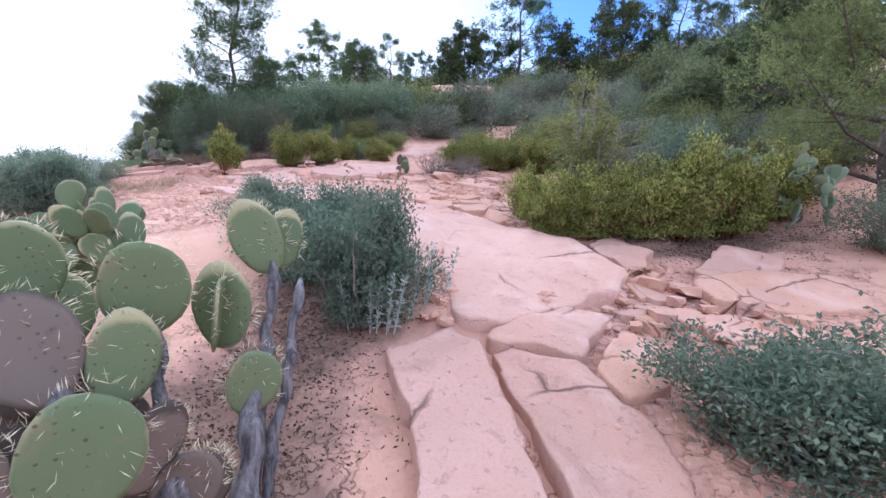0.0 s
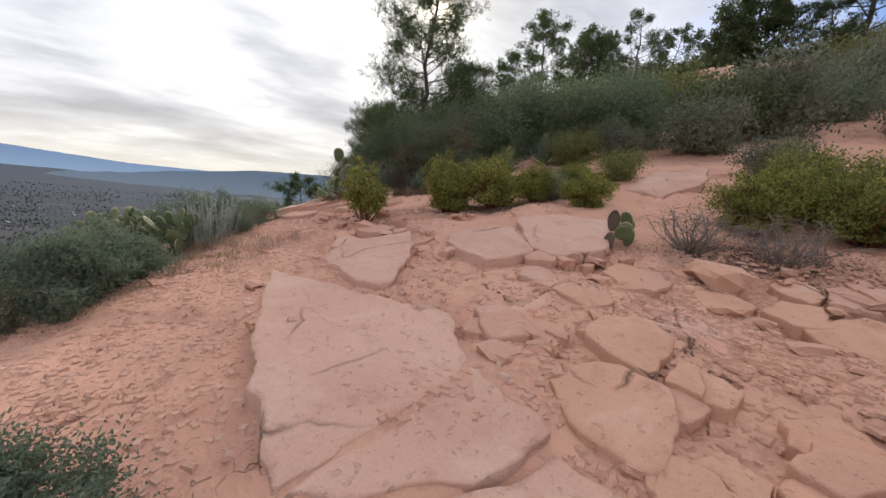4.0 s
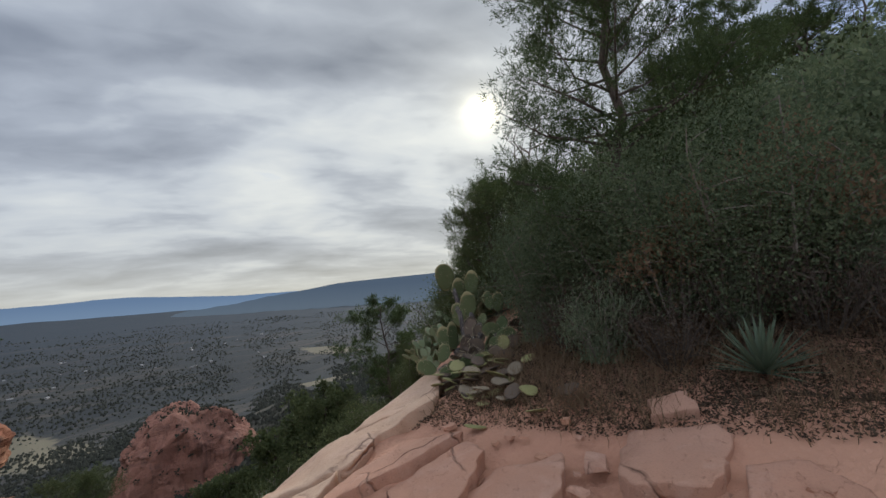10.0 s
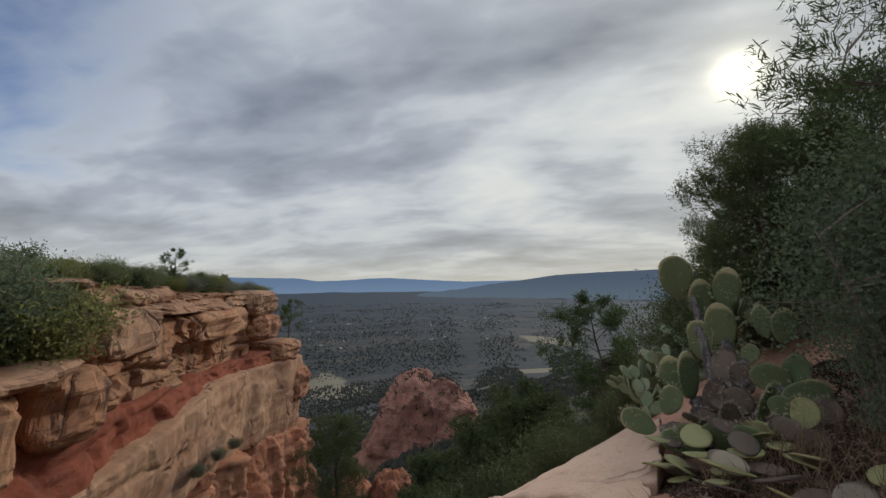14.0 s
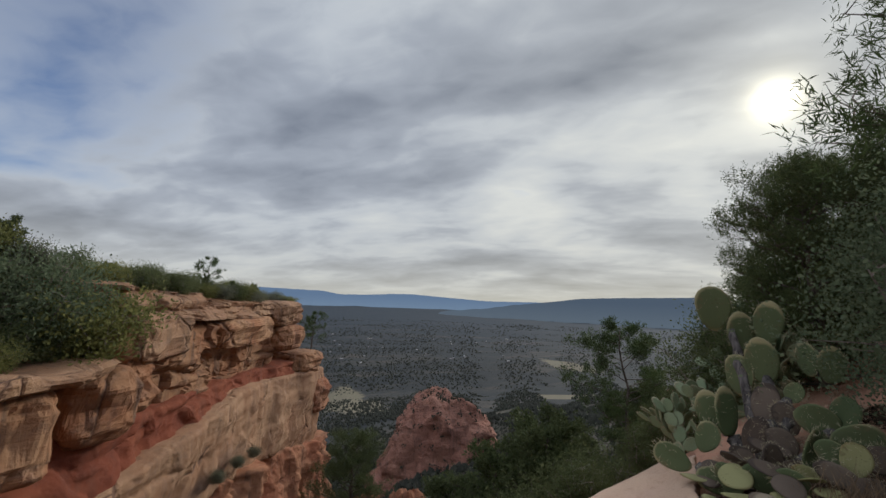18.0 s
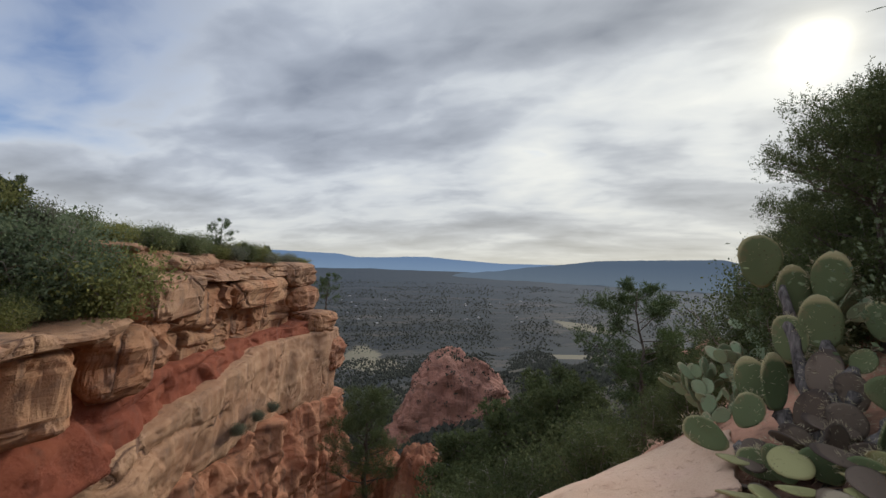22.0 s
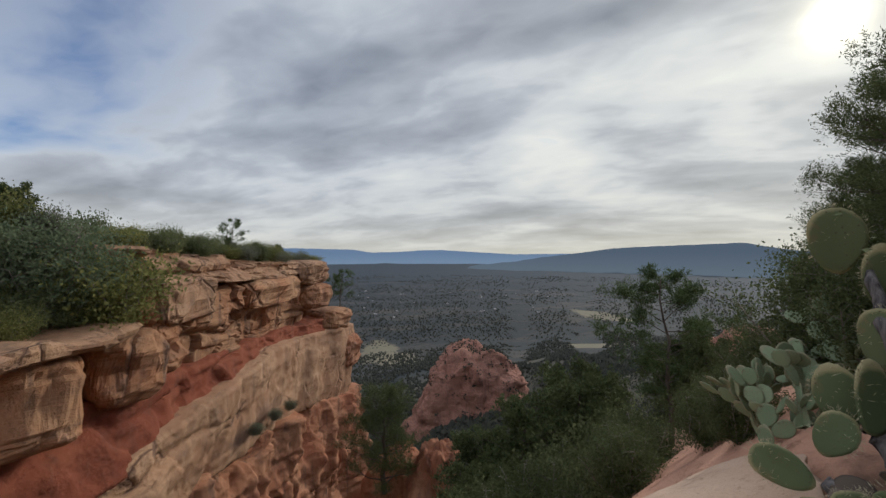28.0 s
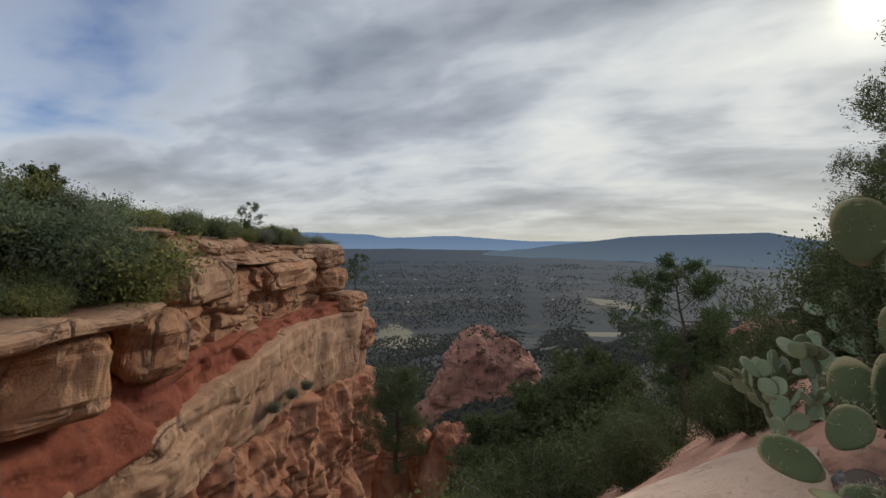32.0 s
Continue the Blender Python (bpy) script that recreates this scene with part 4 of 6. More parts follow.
# broken plates between the large slabs
def plate(x, y, size, seed, material):
    rng = np.random.default_rng(seed)
    k = int(rng.integers(4, 7))
    turn = rng.uniform(0, 6.28)
    long_ = rng.uniform(0.65, 1.0)
    pts = [(x + size * math.cos(turn) * math.cos(2 * math.pi * (i + rng.uniform(-0.25, 0.25)) / k) - size * long_ * math.sin(turn) * math.sin(2 * math.pi * i / k),
            y + size * math.sin(turn) * math.cos(2 * math.pi * (i + rng.uniform(-0.25, 0.25)) / k) + size * long_ * math.cos(turn) * math.sin(2 * math.pi * i / k)) for i in range(k)]
    return slab(pts, rng.uniform(0.015, 0.045), material, "small broken sandstone plate in the rubble", 0.12, seed, "rubble plates", 0.008, (rng.normal() * 0.06, rng.normal() * 0.06))


for i in range(150):
    if i < 80:
        px, py = random.uniform(-1.9, 2.4), random.uniform(7.0, 10.0)
    elif i < 102:
        px, py = random.uniform(-0.2, 1.3), random.uniform(5.9, 7.2)
    elif i < 122:
        px, py = random.uniform(-5.5, -2.2), random.uniform(9.0, 11.2)
    else:
        px, py = random.uniform(1.6, 3.2), random.uniform(2.6, 4.2)
    plate(px, py, random.choice((0.10, 0.13, 0.16, 0.2, 0.26)) * random.uniform(0.8, 1.2), 300 + i, (M_SLAB, M_SLAB, M_ORANGE)[i % 3])


# ---- loose stones ----
def stone_mesh(seed, flat_=0.6):
    rng = np.random.default_rng(seed)
    bm = bmesh.new()
    bmesh.ops.create_cube(bm, size=1.0)
    bmesh.ops.subdivide_edges(bm, edges=bm.edges[:], cuts=1, use_grid_fill=True)
    for v in bm.verts:
        v.co = v.co.lerp(v.co.normalized() * 0.62, 0.45)
        v.co = Vector((v.co.x * 1.15, v.co.y * 0.85, v.co.z * flat_)) + Vector(rng.normal(size=3)) * 0.055
    me = bpy.data.meshes.new("stone")
    bm.to_mesh(me)
    bm.free()
    return me


STONES = [stone_mesh(i, f) for i, f in ((1, 0.35), (2, 0.5), (3, 0.28), (4, 0.6), (5, 0.4))]
STONES_O = [m.copy() for m in STONES]
for m in STONES:
    m.materials.append(M_SLAB)
for m in STONES_O:
    m.materials.append(M_ORANGE)


def stone(x, y, size, k, orange=False, label="angular pinkish sandstone piece on the ground"):
    ob = new("stone", (STONES_O if orange else STONES)[k % 5])
    ob.matrix_basis = pose(x, y, ground_z(x, y) + size * 0.10 + 0.01, random.uniform(-12, 12), random.uniform(-12, 12), random.uniform(0, 360)) @ Matrix.Scale(size, 4)
    return tagged(ob, label, "stone", "loose stones")


for i in range(290):
    zone = i % 4
    if zone == 0:
        sx, sy = random.uniform(-1.6, 2.6), random.uniform(6.6, 10.2)
    elif zone == 1:
        sx, sy = random.uniform(0.2, 3.2), random.uniform(7.0, 10.0)
    elif zone == 2:
        sx, sy = random.uniform(1.2, 3.0), random.uniform(2.2, 4.4)
    else:
        sx, sy = random.uniform(-7.5, -2.2), random.uniform(6.6, 11.5)
    stone(sx, sy, random.choice((0.05, 0.06, 0.08, 0.10, 0.13, 0.18)) * random.uniform(0.8, 1.25), i, random.random() < 0.4)
for i in range(26):
    stone(random.uniform(-0.12, 0.12), random.uniform(3.0, 4.1), random.uniform(0.06, 0.13), i, True, "broken red stone under the shrub")
    stone(random.uniform(-2.3, -1.0), random.uniform(5.0, 6.0), random.uniform(0.05, 0.12), i)
for i in range(44):
    stone(random.uniform(-9.8, -6.2), random.uniform(10.9, 13.3), random.choice((0.05, 0.07, 0.1, 0.14, 0.2)) * random.uniform(0.8, 1.2), i, random.random() < 0.3, "broken sandstone chip among the rim slabs")
stone(-0.05, 9.6, 0.42, 1, True, "pinkish boulder beside the bare shrub")
stone(-5.24, 10.25, 0.30, 3, False, "square sandstone block below the manzanita")
stone(-1.35, 7.55, 0.26, 0, False, "undercut rock at the slab's edge")
stone(-1.25, 5.75, 0.24, 1)
stone(2.35, 3.75, 0.3, 2, True)

# trodden-in gravel and chips
grit = Shape()
rng = np.random.default_rng(77)
N = 48000
zone = rng.integers(0, 5, N)
gxs = np.select([zone == 0, zone == 1, zone == 2, zone == 3], [rng.uniform(-2.0, 3.2, N), rng.uniform(-7.0, -2.2, N), rng.uniform(-8.5, -4.0, N), rng.uniform(0.9, 4.0, N)], rng.uniform(-0.5, 3.5, N))
gys = np.select([zone == 0, zone == 1, zone == 2, zone == 3], [rng.uniform(6.6, 10.6, N), rng.uniform(5.6, 10.0, N), rng.uniform(9.0, 12.2, N), rng.uniform(1.2, 4.6, N)], rng.uniform(8.0, 11.0, N))
gzs = height(gxs, gys) + bumps(gxs, gys)
sz = 0.006 + 0.042 * rng.random(N) ** 3.6
box_v = np.array([(-1, -0.8, -0.5), (1, -0.7, -0.5), (0.8, 0.9, -0.5), (-0.9, 0.8, -0.5), (-0.6, -0.5, 0.45), (0.7, -0.5, 0.5), (0.5, 0.6, 0.4), (-0.7, 0.5, 0.5)])
box_f = np.array([(0, 3, 2, 1), (4, 5, 6, 7), (0, 1, 5, 4), (1, 2, 6, 5), (2, 3, 7, 6), (3, 0, 4, 7)])
ang = rng.uniform(0, 6.28, N)
rot = np.stack([np.stack([np.cos(ang), -np.sin(ang)], 1), np.stack([np.sin(ang), np.cos(ang)], 1)], 1)
gv = box_v[None].repeat(N, 0) * sz[:, None, None] * np.array([1.2, 0.9, 0.6])
gv[:, :, :2] = np.einsum("nij,nkj->nki", rot, gv[:, :, :2])
gv += np.stack([gxs, gys, gzs], 1)[:, None]
grit.add(gv.reshape(-1, 3), (box_f[None] + (np.arange(N) * 8)[:, None, None]).reshape(-1, 4))
tagged(part("gravel", grit, M_SLAB), "scattered chips of pink sandstone on the trail", "gravel", kind="stuff")


# ---- plants ----
def unit(rng, n):
    v = rng.normal(size=(n, 3))
    return v / np.linalg.norm(v, axis=1, keepdims=True)


def shrub(name, label, seed, leaf, stem_mat, wide=1.0, high=1.0, stems=16, twigs=5, per=34, leaf_len=0.045, leaf_wid=0.022, clump=0.13, bare=0.25, group="", category="bush", joined=False):
    """Many stems from one root, each ending in twigs with clumps of leaves; uneven outline with gaps."""
    rng = np.random.default_rng(seed)
    root = thing(name, label, category, group)
    wood, green = Shape(), Shape()
    for i in range(stems):
        if not joined:
            wood = Shape()
        a = 2 * math.pi * (i + rng.uniform(-0.4, 0.4)) / stems
        lean = math.sqrt(rng.uniform(0.02, 1.0))
        reach = wide * 0.46 * lean * rng.uniform(0.75, 1.15)
        top = high * (1.0 - 0.42 * lean ** 2) * rng.uniform(0.66, 1.06)
        tip = Vector((math.cos(a) * reach, math.sin(a) * reach, top))
        mid_p = Vector((tip.x * 0.6 + rng.normal() * 0.05 * wide, tip.y * 0.6 + rng.normal() * 0.05 * wide, top * 0.40))
        base = Vector((math.cos(a) * 0.06 * wide, math.sin(a) * 0.06 * wide, -0.08))
        r = 0.010 * high + 0.004
        wood.tube([base, base.lerp(mid_p, 0.6), mid_p, mid_p.lerp(tip, 0.6), tip], [r, r * 0.85, r * 0.7, r * 0.45, r * 0.15], 5)
        for k in range(twigs):
            f = bare + (1 - bare) * (k + rng.uniform(0, 1)) / twigs
            p0 = mid_p.lerp(tip, max(0.0, f * 1.5 - 0.5)) if f > 0.35 else base.lerp(mid_p, f / 0.35)
            off = Vector(unit(rng, 1)[0]) * wide * 0.19
            off.z = abs(off.z) * 0.6 - 0.02 * high
            p1 = p0 + off * rng.uniform(0.5, 1.2)
            p1.z = max(p1.z, 0.06 * high)
            wood.tube([p0, p0.lerp(p1, 0.5) + Vector((0, 0, 0.015)), p1], [r * 0.4, r * 0.25, r * 0.1], 3)
            n = int(per * rng.uniform(0.6, 1.4))
            at_ = np.array(p0.lerp(p1, 0.8)) + rng.normal(size=(n, 3)) * clump * np.array([1, 1, 0.75]) * wide ** 0.5 * 0.55
            at_[:, 2] = np.maximum(at_[:, 2], 0.03)
            out_ = at_ - np.array([0, 0, high * 0.35])
            green.leaves(at_, out_ * 0.6 / max(wide, 0.3) + unit(rng, n) + np.array([0, 0, 0.5]), leaf_len, leaf_wid, rng)
        if not joined:
            part("stem", wood, stem_mat, root)
    if joined:
        part("wood", wood, stem_mat, root)
    part("foliage", green, leaf, root)
    return root


def pine(name, label, seed, high, spread_, leaf, limbs=26, tufts=9, first=0.28, needle=0.085, blades=9, thick=0.10, lean=0.05, group="", drop=0.0, gaps=0.0, full=5, narrow=0.18, joined=False, clump=0.06, inner=0.30, spray=0.0):
    """Tapered trunk, limbs with forks, and tufts of needles at their ends."""
    rng = np.random.default_rng(seed)
    root = thing(name, label, "tree", group)
    wood, green = Shape(), Shape()
    bend = rng.uniform(0, 6.28)
    axis = [Vector((math.cos(bend) * lean * high * (k / 8) ** 1.5 + rng.normal() * 0.012 * high, math.sin(bend) * lean * high * (k / 8) ** 1.5 + rng.normal() * 0.012 * high, high * k / 8 - (0.35 if k == 0 else 0))) for k in range(9)]
    wood.tube(axis, [thick * (1 - 0.86 * k / 8) for k in range(9)], 9)
    if not joined:
        part("trunk", wood, M_BARK, root)
    ats, ways = [], []

    def tuft(p, d, n):
        for _ in range(n):
            q = p + Vector(rng.normal(size=3)) * spread_ * clump
            u = rng.uniform(0, 1, (blades, 1))
            tip = (Vector(d) * 0.6 + Vector(rng.normal(size=3)) * 0.3 + Vector((0, 0, 0.45))).normalized()
            ats.append(np.array(q)[None] + u * spray * np.array(tip) + rng.normal(size=(blades, 3)) * needle * 0.3 * (1.3 - u))
            ways.append(unit(rng, blades) * 0.9 + np.array(d) * 0.6 + np.array([0, 0, 0.3]))

    for i in range(limbs):
        limb = wood if joined else Shape()
        f = first + (0.98 - first) * (i + rng.uniform(0, 0.8)) / limbs
        k = min(7, int(f * 8))
        p0 = axis[k].lerp(axis[k + 1], f * 8 - k)
        a = i * 2.4 + rng.uniform(-0.5, 0.5)
        taper = math.sin(math.pi * min(1, 0.09 + 0.91 * (1 - (f - first) / (1 - first)) ** 0.8) * 0.62) ** 0.8
        ln = spread_ * taper * rng.uniform(0.55, 1.15)
        rise = rng.uniform(-0.05, 0.45) + 0.25 * f - drop
        d = Vector((math.cos(a), math.sin(a), rise)).normalized()
        p1 = p0 + d * ln * 0.55 + Vector(rng.normal(size=3)) * 0.05 * ln
        p2 = p0 + d * ln + Vector((0, 0, 0.10 * ln)) + Vector(rng.normal(size=3)) * 0.08 * ln
        r = thick * 0.33 * (1 - 0.6 * f)
        limb.tube([p0, p1, p2], [r, r * 0.6, r * 0.15], 5)
        bare_ = rng.uniform() < gaps
        for _ in range(0 if bare_ else tufts):
            g = rng.uniform(inner, 1.0)
            b0 = p0.lerp(p1, g / 0.55) if g < 0.55 else p1.lerp(p2, (g - 0.55) / 0.45)
            sd = Vector(unit(rng, 1)[0]) * ln * 0.30 * (1.15 - 0.5 * g)
            sd.z = abs(sd.z) * 0.6
            b1 = b0 + sd + d * ln * 0.10
            limb.tube([b0, b0.lerp(b1, 0.5) + Vector((0, 0, -0.01)), b1], [r * 0.3, r * 0.2, r * 0.08], 3)
            tuft(b1, (b1 - b0).normalized(), full)
            tuft(b0.lerp(b1, 0.6), (b1 - b0).normalized(), max(1, full // 2))
        if not joined:
            part("limb", limb, M_BARK, root)
    if joined:
        part("trunk", wood, M_BARK, root)
    green.leaves(np.concatenate(ats), np.concatenate(ways), needle, needle * narrow, rng, 0.1)
    part("crown", green, leaf, root)
    return root


def snag(name, label, seed, high, spread_):
    """A dead tree: grey forked limbs with no needles."""
    rng = np.random.default_rng(seed)
    root = thing(name, label, "dead tree", "dead trees")
    trunk = Shape()
    axis = [Vector((rng.normal() * 0.05 * high * (k > 0), rng.normal() * 0.05 * high * (k > 0), high * k / 5 - (0.3 if k == 0 else 0))) for k in range(6)]
    trunk.tube(axis, [0.09 * (1 - 0.85 * k / 5) for k in range(6)], 7)
    part("trunk", trunk, M_TWIG, root)
    for i in range(9):
        limb = Shape()
        k = 2 + i % 3
        p = axis[k].lerp(axis[k + 1], rng.uniform())
        d = Vector((math.cos(i * 2.4), math.sin(i * 2.4), rng.uniform(0.2, 1.0))).normalized()
        pts = [p]
        for j in range(4):
            d = (d + Vector(rng.normal(size=3)) * 0.35 + Vector((0, 0, 0.12))).normalized()
            pts.append(pts[-1] + d * spread_ * 0.25)
        limb.tube(pts, [0.035, 0.028, 0.02, 0.012, 0.004], 5)
        for j in (1, 2, 3):
            e = (d + Vector(rng.normal(size=3)) * 0.8).normalized()
            limb.tube([pts[j], pts[j] + e * spread_ * 0.14, pts[j] + e * spread_ * 0.25 + Vector((0, 0, 0.05))], [0.014, 0.009, 0.003], 4)
        part("limb", limb, M_TWIG, root)
    return root


def pad_mesh(length, width, thick, seed):
    """One cactus pad: a fleshy egg-shaped disc standing on its narrow end."""
    s, n = Shape(), 20
    rings = []
    for prof, off in ((0.0, 1.04), (0.55, 1), (0.86, 0.9), (1.0, 0.4), (1.0, -0.4), (0.86, -0.9), (0.55, -1), (0.0, -1.04)):
        ring = []
        for i in range(n):
            a = 2 * math.pi * i / n
            r = prof * (1 + 0.03 * math.sin(3 * a + seed) + 0.015 * math.sin(5 * a + 2 * seed))
            egg = 0.70 + 0.30 * (0.5 + 0.5 * math.sin(a)) ** 0.6
            x, z = math.cos(a) * width * 0.5 * r * egg, length * 0.5 + math.sin(a) * length * 0.5 * r
            ring.append((x, off * thick * 0.5 + 0.05 * width * math.sin(x / width * 4 + seed), z))
        rings.append(ring)
    s.add([p for r in rings for p in r], [(r * n + i, r * n + (i + 1) % n, (r + 1) * n + (i + 1) % n, (r + 1) * n + i) for r in range(7) for i in range(n)])
    return s


PADS = [pad_mesh(0.26, 0.20, 0.018, 1).mesh("pad", M_PAD, True), pad_mesh(0.24, 0.205, 0.017, 2).mesh("pad", M_PAD, True), pad_mesh(0.28, 0.19, 0.018, 3).mesh("pad", M_PAD, True)]


def pads_for(mat):
    out = []
    for me in PADS:
        c = me.copy()
        c.materials.clear()
        c.materials.append(mat)
        out.append(c)
    return out


PADS_PALE = pads_for(M_PAD_PALE)
PADS_DRY = pads_for(M_PAD_DRY)
PADS_SHADED, PADS_YEL, PADS_DEAD = pads_for(M_PAD_SHADED), pads_for(M_PAD_YEL), pads_for(M_PAD_DEAD)


def prickly_pear(label, x, y, turn, seed, roots=5, levels=3, size=1.0, kinds=None, spread_=0.35, sink=0.03, dead=0.0, fork=(1, 1, 2, 2, 3), upright=1.0, facing=None):
    """Pads grow out of one another from several rooted pads; dead: share of the lowest pads that are grey and corky."""
    rng = np.random.default_rng(seed)
    kinds, spots = kinds or PADS, []
    root = thing("prickly_pear", label, "cactus", "prickly pears")
    base_z = ground_z(x, y) - sink
    root.matrix_basis = pose(x, y, base_z, 0, 0, turn)

    def grow(m, level, scale):
        low = level <= 2 and rng.uniform() < dead
        ob = part("pad", (PADS_DEAD if low else kinds)[rng.integers(3)], None, root, "corky grey-brown old pad" if low else "")
        ob.matrix_basis = m @ Matrix.Diagonal((scale, scale, scale, 1))
        spots.append((m, scale))
        if level >= levels:
            return
        for _ in range(int(rng.choice(fork))):
            g = rng.uniform(-1.1, 1.1)
            top = Vector((math.sin(g) * 0.085, 0, 0.13 + math.cos(g) * 0.12)) * scale
            child = m @ Matrix.Translation(top) @ Euler((rng.normal() * 0.3, g * 0.7, rng.normal() * (0.8 if facing is None else 0.35))).to_matrix().to_4x4()
            axis_z = child.to_3x3() @ Vector((0, 0, 1))
            if axis_z.z < 0.25 * upright:
                continue
            grow(child, level + 1, scale * rng.uniform(0.84, 1.02))

    for i in range(roots):
        a = rng.uniform(0, 6.28)
        r = spread_ * math.sqrt(rng.uniform(0, 1))
        px, py = math.cos(a) * r, math.sin(a) * r
        q = Matrix.Rotation(radians(turn), 2) @ Vector((px, py))
        m = Matrix.Translation((px, py, ground_z(x + q.x, y + q.y) - base_z - sink)) @ Euler((rng.normal() * 0.22, rng.normal() * 0.3, rng.uniform(0, 6.28) if facing is None else radians(facing) + rng.normal() * 0.5)).to_matrix().to_4x4()
        grow(m, 1, size * rng.uniform(0.9, 1.12))
    prick, at_, way_ = Shape(), [], []
    for m, scale in spots:
        turn3 = m.to_3x3()
        for j in range(34):
            a = rng.uniform(-0.6, 3.75)
            r = 1.0 if j < 18 else math.sqrt(rng.uniform(0.05, 0.95))
            egg = 0.70 + 0.30 * (0.5 + 0.5 * math.sin(a)) ** 0.6
            face = 0.0 if j < 18 else rng.choice((-0.009, 0.009))
            at_.append(m @ (Vector((math.cos(a) * 0.1 * r * egg, face, 0.13 + math.sin(a) * 0.13 * r)) * scale))
            way_.append(turn3 @ Vector((math.cos(a) * (1 if j < 18 else 0.3) + rng.normal() * 0.4, face * 110 + rng.normal() * 0.4, math.sin(a) * (1 if j < 18 else 0.3) + rng.normal() * 0.4)))
    prick.leaves(np.array(at_), np.array(way_), 0.028, 0.0035, rng, 0.0)
    tagged(part("spine_cover", prick, L_DRY, root, "pale thin spines"), kind="stuff")
    return root


def fallen_pad(x, y, size, kinds, label, up=0.03, tilt=None):
    ob = new("fallen_pad", kinds[random.randrange(3)])
    ob.matrix_basis = pose(x, y, ground_z(x, y) + up + 0.05, random.uniform(62, 98) if tilt is None else tilt, random.uniform(-25, 25), random.uniform(0, 360)) @ Matrix.Scale(size, 4)
    return tagged(ob, label, "cactus pad", "fallen cactus pads")


def yucca(label, x, y, high, seed, blades=70):
    rng = np.random.default_rng(seed)
    root = thing("yucca", label, "yucca", "yuccas")
    root.matrix_basis = pose(x, y, ground_z(x, y) - 0.02, 0, 0, rng.uniform(0, 360))
    for i in range(blades):
        s = Shape()
        a, f = i * 2.39996, (i + 0.5) / blades
        el = radians(88 - 78 * f ** 0.8 + rng.normal() * 5)
        ln = high * rng.uniform(0.75, 1.05)
        d = Vector((math.cos(a) * math.cos(el), math.sin(a) * math.cos(el), math.sin(el)))
        sd = Vector((-math.sin(a), math.cos(a), 0))
        nn = d.cross(sd)
        pts = []
        for t, wd in ((0.0, 0.018), (0.3, 0.020), (0.7, 0.013), (1.0, 0.001)):
            c = d * ln * t + Vector((0, 0, -0.10 * ln * t * t * (1 - math.sin(el)))) + Vector((0, 0, 0.05))
            pts += [c - sd * wd, c + nn * wd * 0.35, c + sd * wd]
        s.add(pts, [(r * 3 + k, r * 3 + k + 1, r * 3 + k + 4, r * 3 + k + 3) for r in range(3) for k in range(2)])
        part("blade", s, L_YUCCA, root)
    return root


def grass_patch(label, spots, material, seed, high=0.3, blades=40, wide=0.16, width=0.007):
    rng = np.random.default_rng(seed)
    s = Shape()
    for x, y in spots:
        n = int(blades * rng.uniform(0.6, 1.4))
        xy = np.array([x, y]) + rng.normal(size=(n, 2)) * wide * 0.5
        at_ = np.c_[xy, height(xy[:, 0], xy[:, 1]) - 0.02]
        s.leaves(at_, np.c_[rng.normal(size=(n, 2)) * 0.38, np.ones(n)], high * rng.uniform(0.7, 1.2), width, rng, 0.6)
    return tagged(part("grass", s, material), label, "grass", kind="stuff")


def silver_plant(label, x, y, seed, high=0.75, stalks=34):
    """Upright pale stalks set with tiny grey leaves."""
    rng = np.random.default_rng(seed)
    root = thing("silver_sage", label, "sagebrush", "silver sages")
    root.matrix_basis = pose(x, y, ground_z(x, y) - 0.02, 0, 0, 0)
    for i in range(stalks):
        s = Shape()
        a, r = rng.uniform(0, 6.28), 0.24 * math.sqrt(rng.uniform())
        p = Vector((math.cos(a) * r, math.sin(a) * r, 0))
        d = Vector((math.cos(a) * r * 1.0, math.sin(a) * r * 1.0, 1)).normalized()
        h = high * rng.uniform(0.55, 1.1)
        s.tube([p, p + d * h * 0.5, p + d * h], [0.006, 0.005, 0.002], 4)
        n = 46
        t = rng.uniform(0.12, 1.0, n)
        at_ = np.array(p) + np.array(d) * (h * t)[:, None]
        s.leaves(at_, unit(rng, n) + np.array([0, 0, 0.7]), 0.045, 0.012, rng)
        part("stalk", s, L_SILVER, root)
    return root


MANZ = [shrub("manzanita", "bright green manzanita bush beside the trail", 11, L_MANZ, M_REDBARK, 1.35, 0.95, 20, 9, 90, 0.040, 0.022, 0.10, 0.0, "manzanitas"),
        shrub("manzanita", "bright green manzanita bush beside the trail", 12, L_MANZ, M_REDBARK, 1.25, 0.80, 18, 9, 90, 0.040, 0.022, 0.10, 0.0, "manzanitas"),
        shrub("manzanita", "small upright manzanita with bare lower stems", 13, L_MANZ, M_REDBARK, 0.80, 1.0, 12, 8, 80, 0.038, 0.021, 0.085, 0.25, "manzanitas")]
OAK = [shrub("scrub_oak", "dark dense scrub oak thicket beside the trail", 21, L_OAK, M_TWIG, 2.7, 2.3, 26, 9, 80, 0.075, 0.045, 0.24, 0.0, "scrub oaks"),
       shrub("scrub_oak", "dark dense scrub oak thicket beside the trail", 22, L_OAK, M_TWIG, 2.5, 2.0, 24, 9, 80, 0.075, 0.045, 0.24, 0.0, "scrub oaks")]
OAKF = shrub("scrub_oak", "dark dense scrub oak thicket beside the trail", 23, L_OAK, M_TWIG, 2.7, 2.2, 28, 10, 230, 0.033, 0.021, 0.25, 0.0, "scrub oaks")
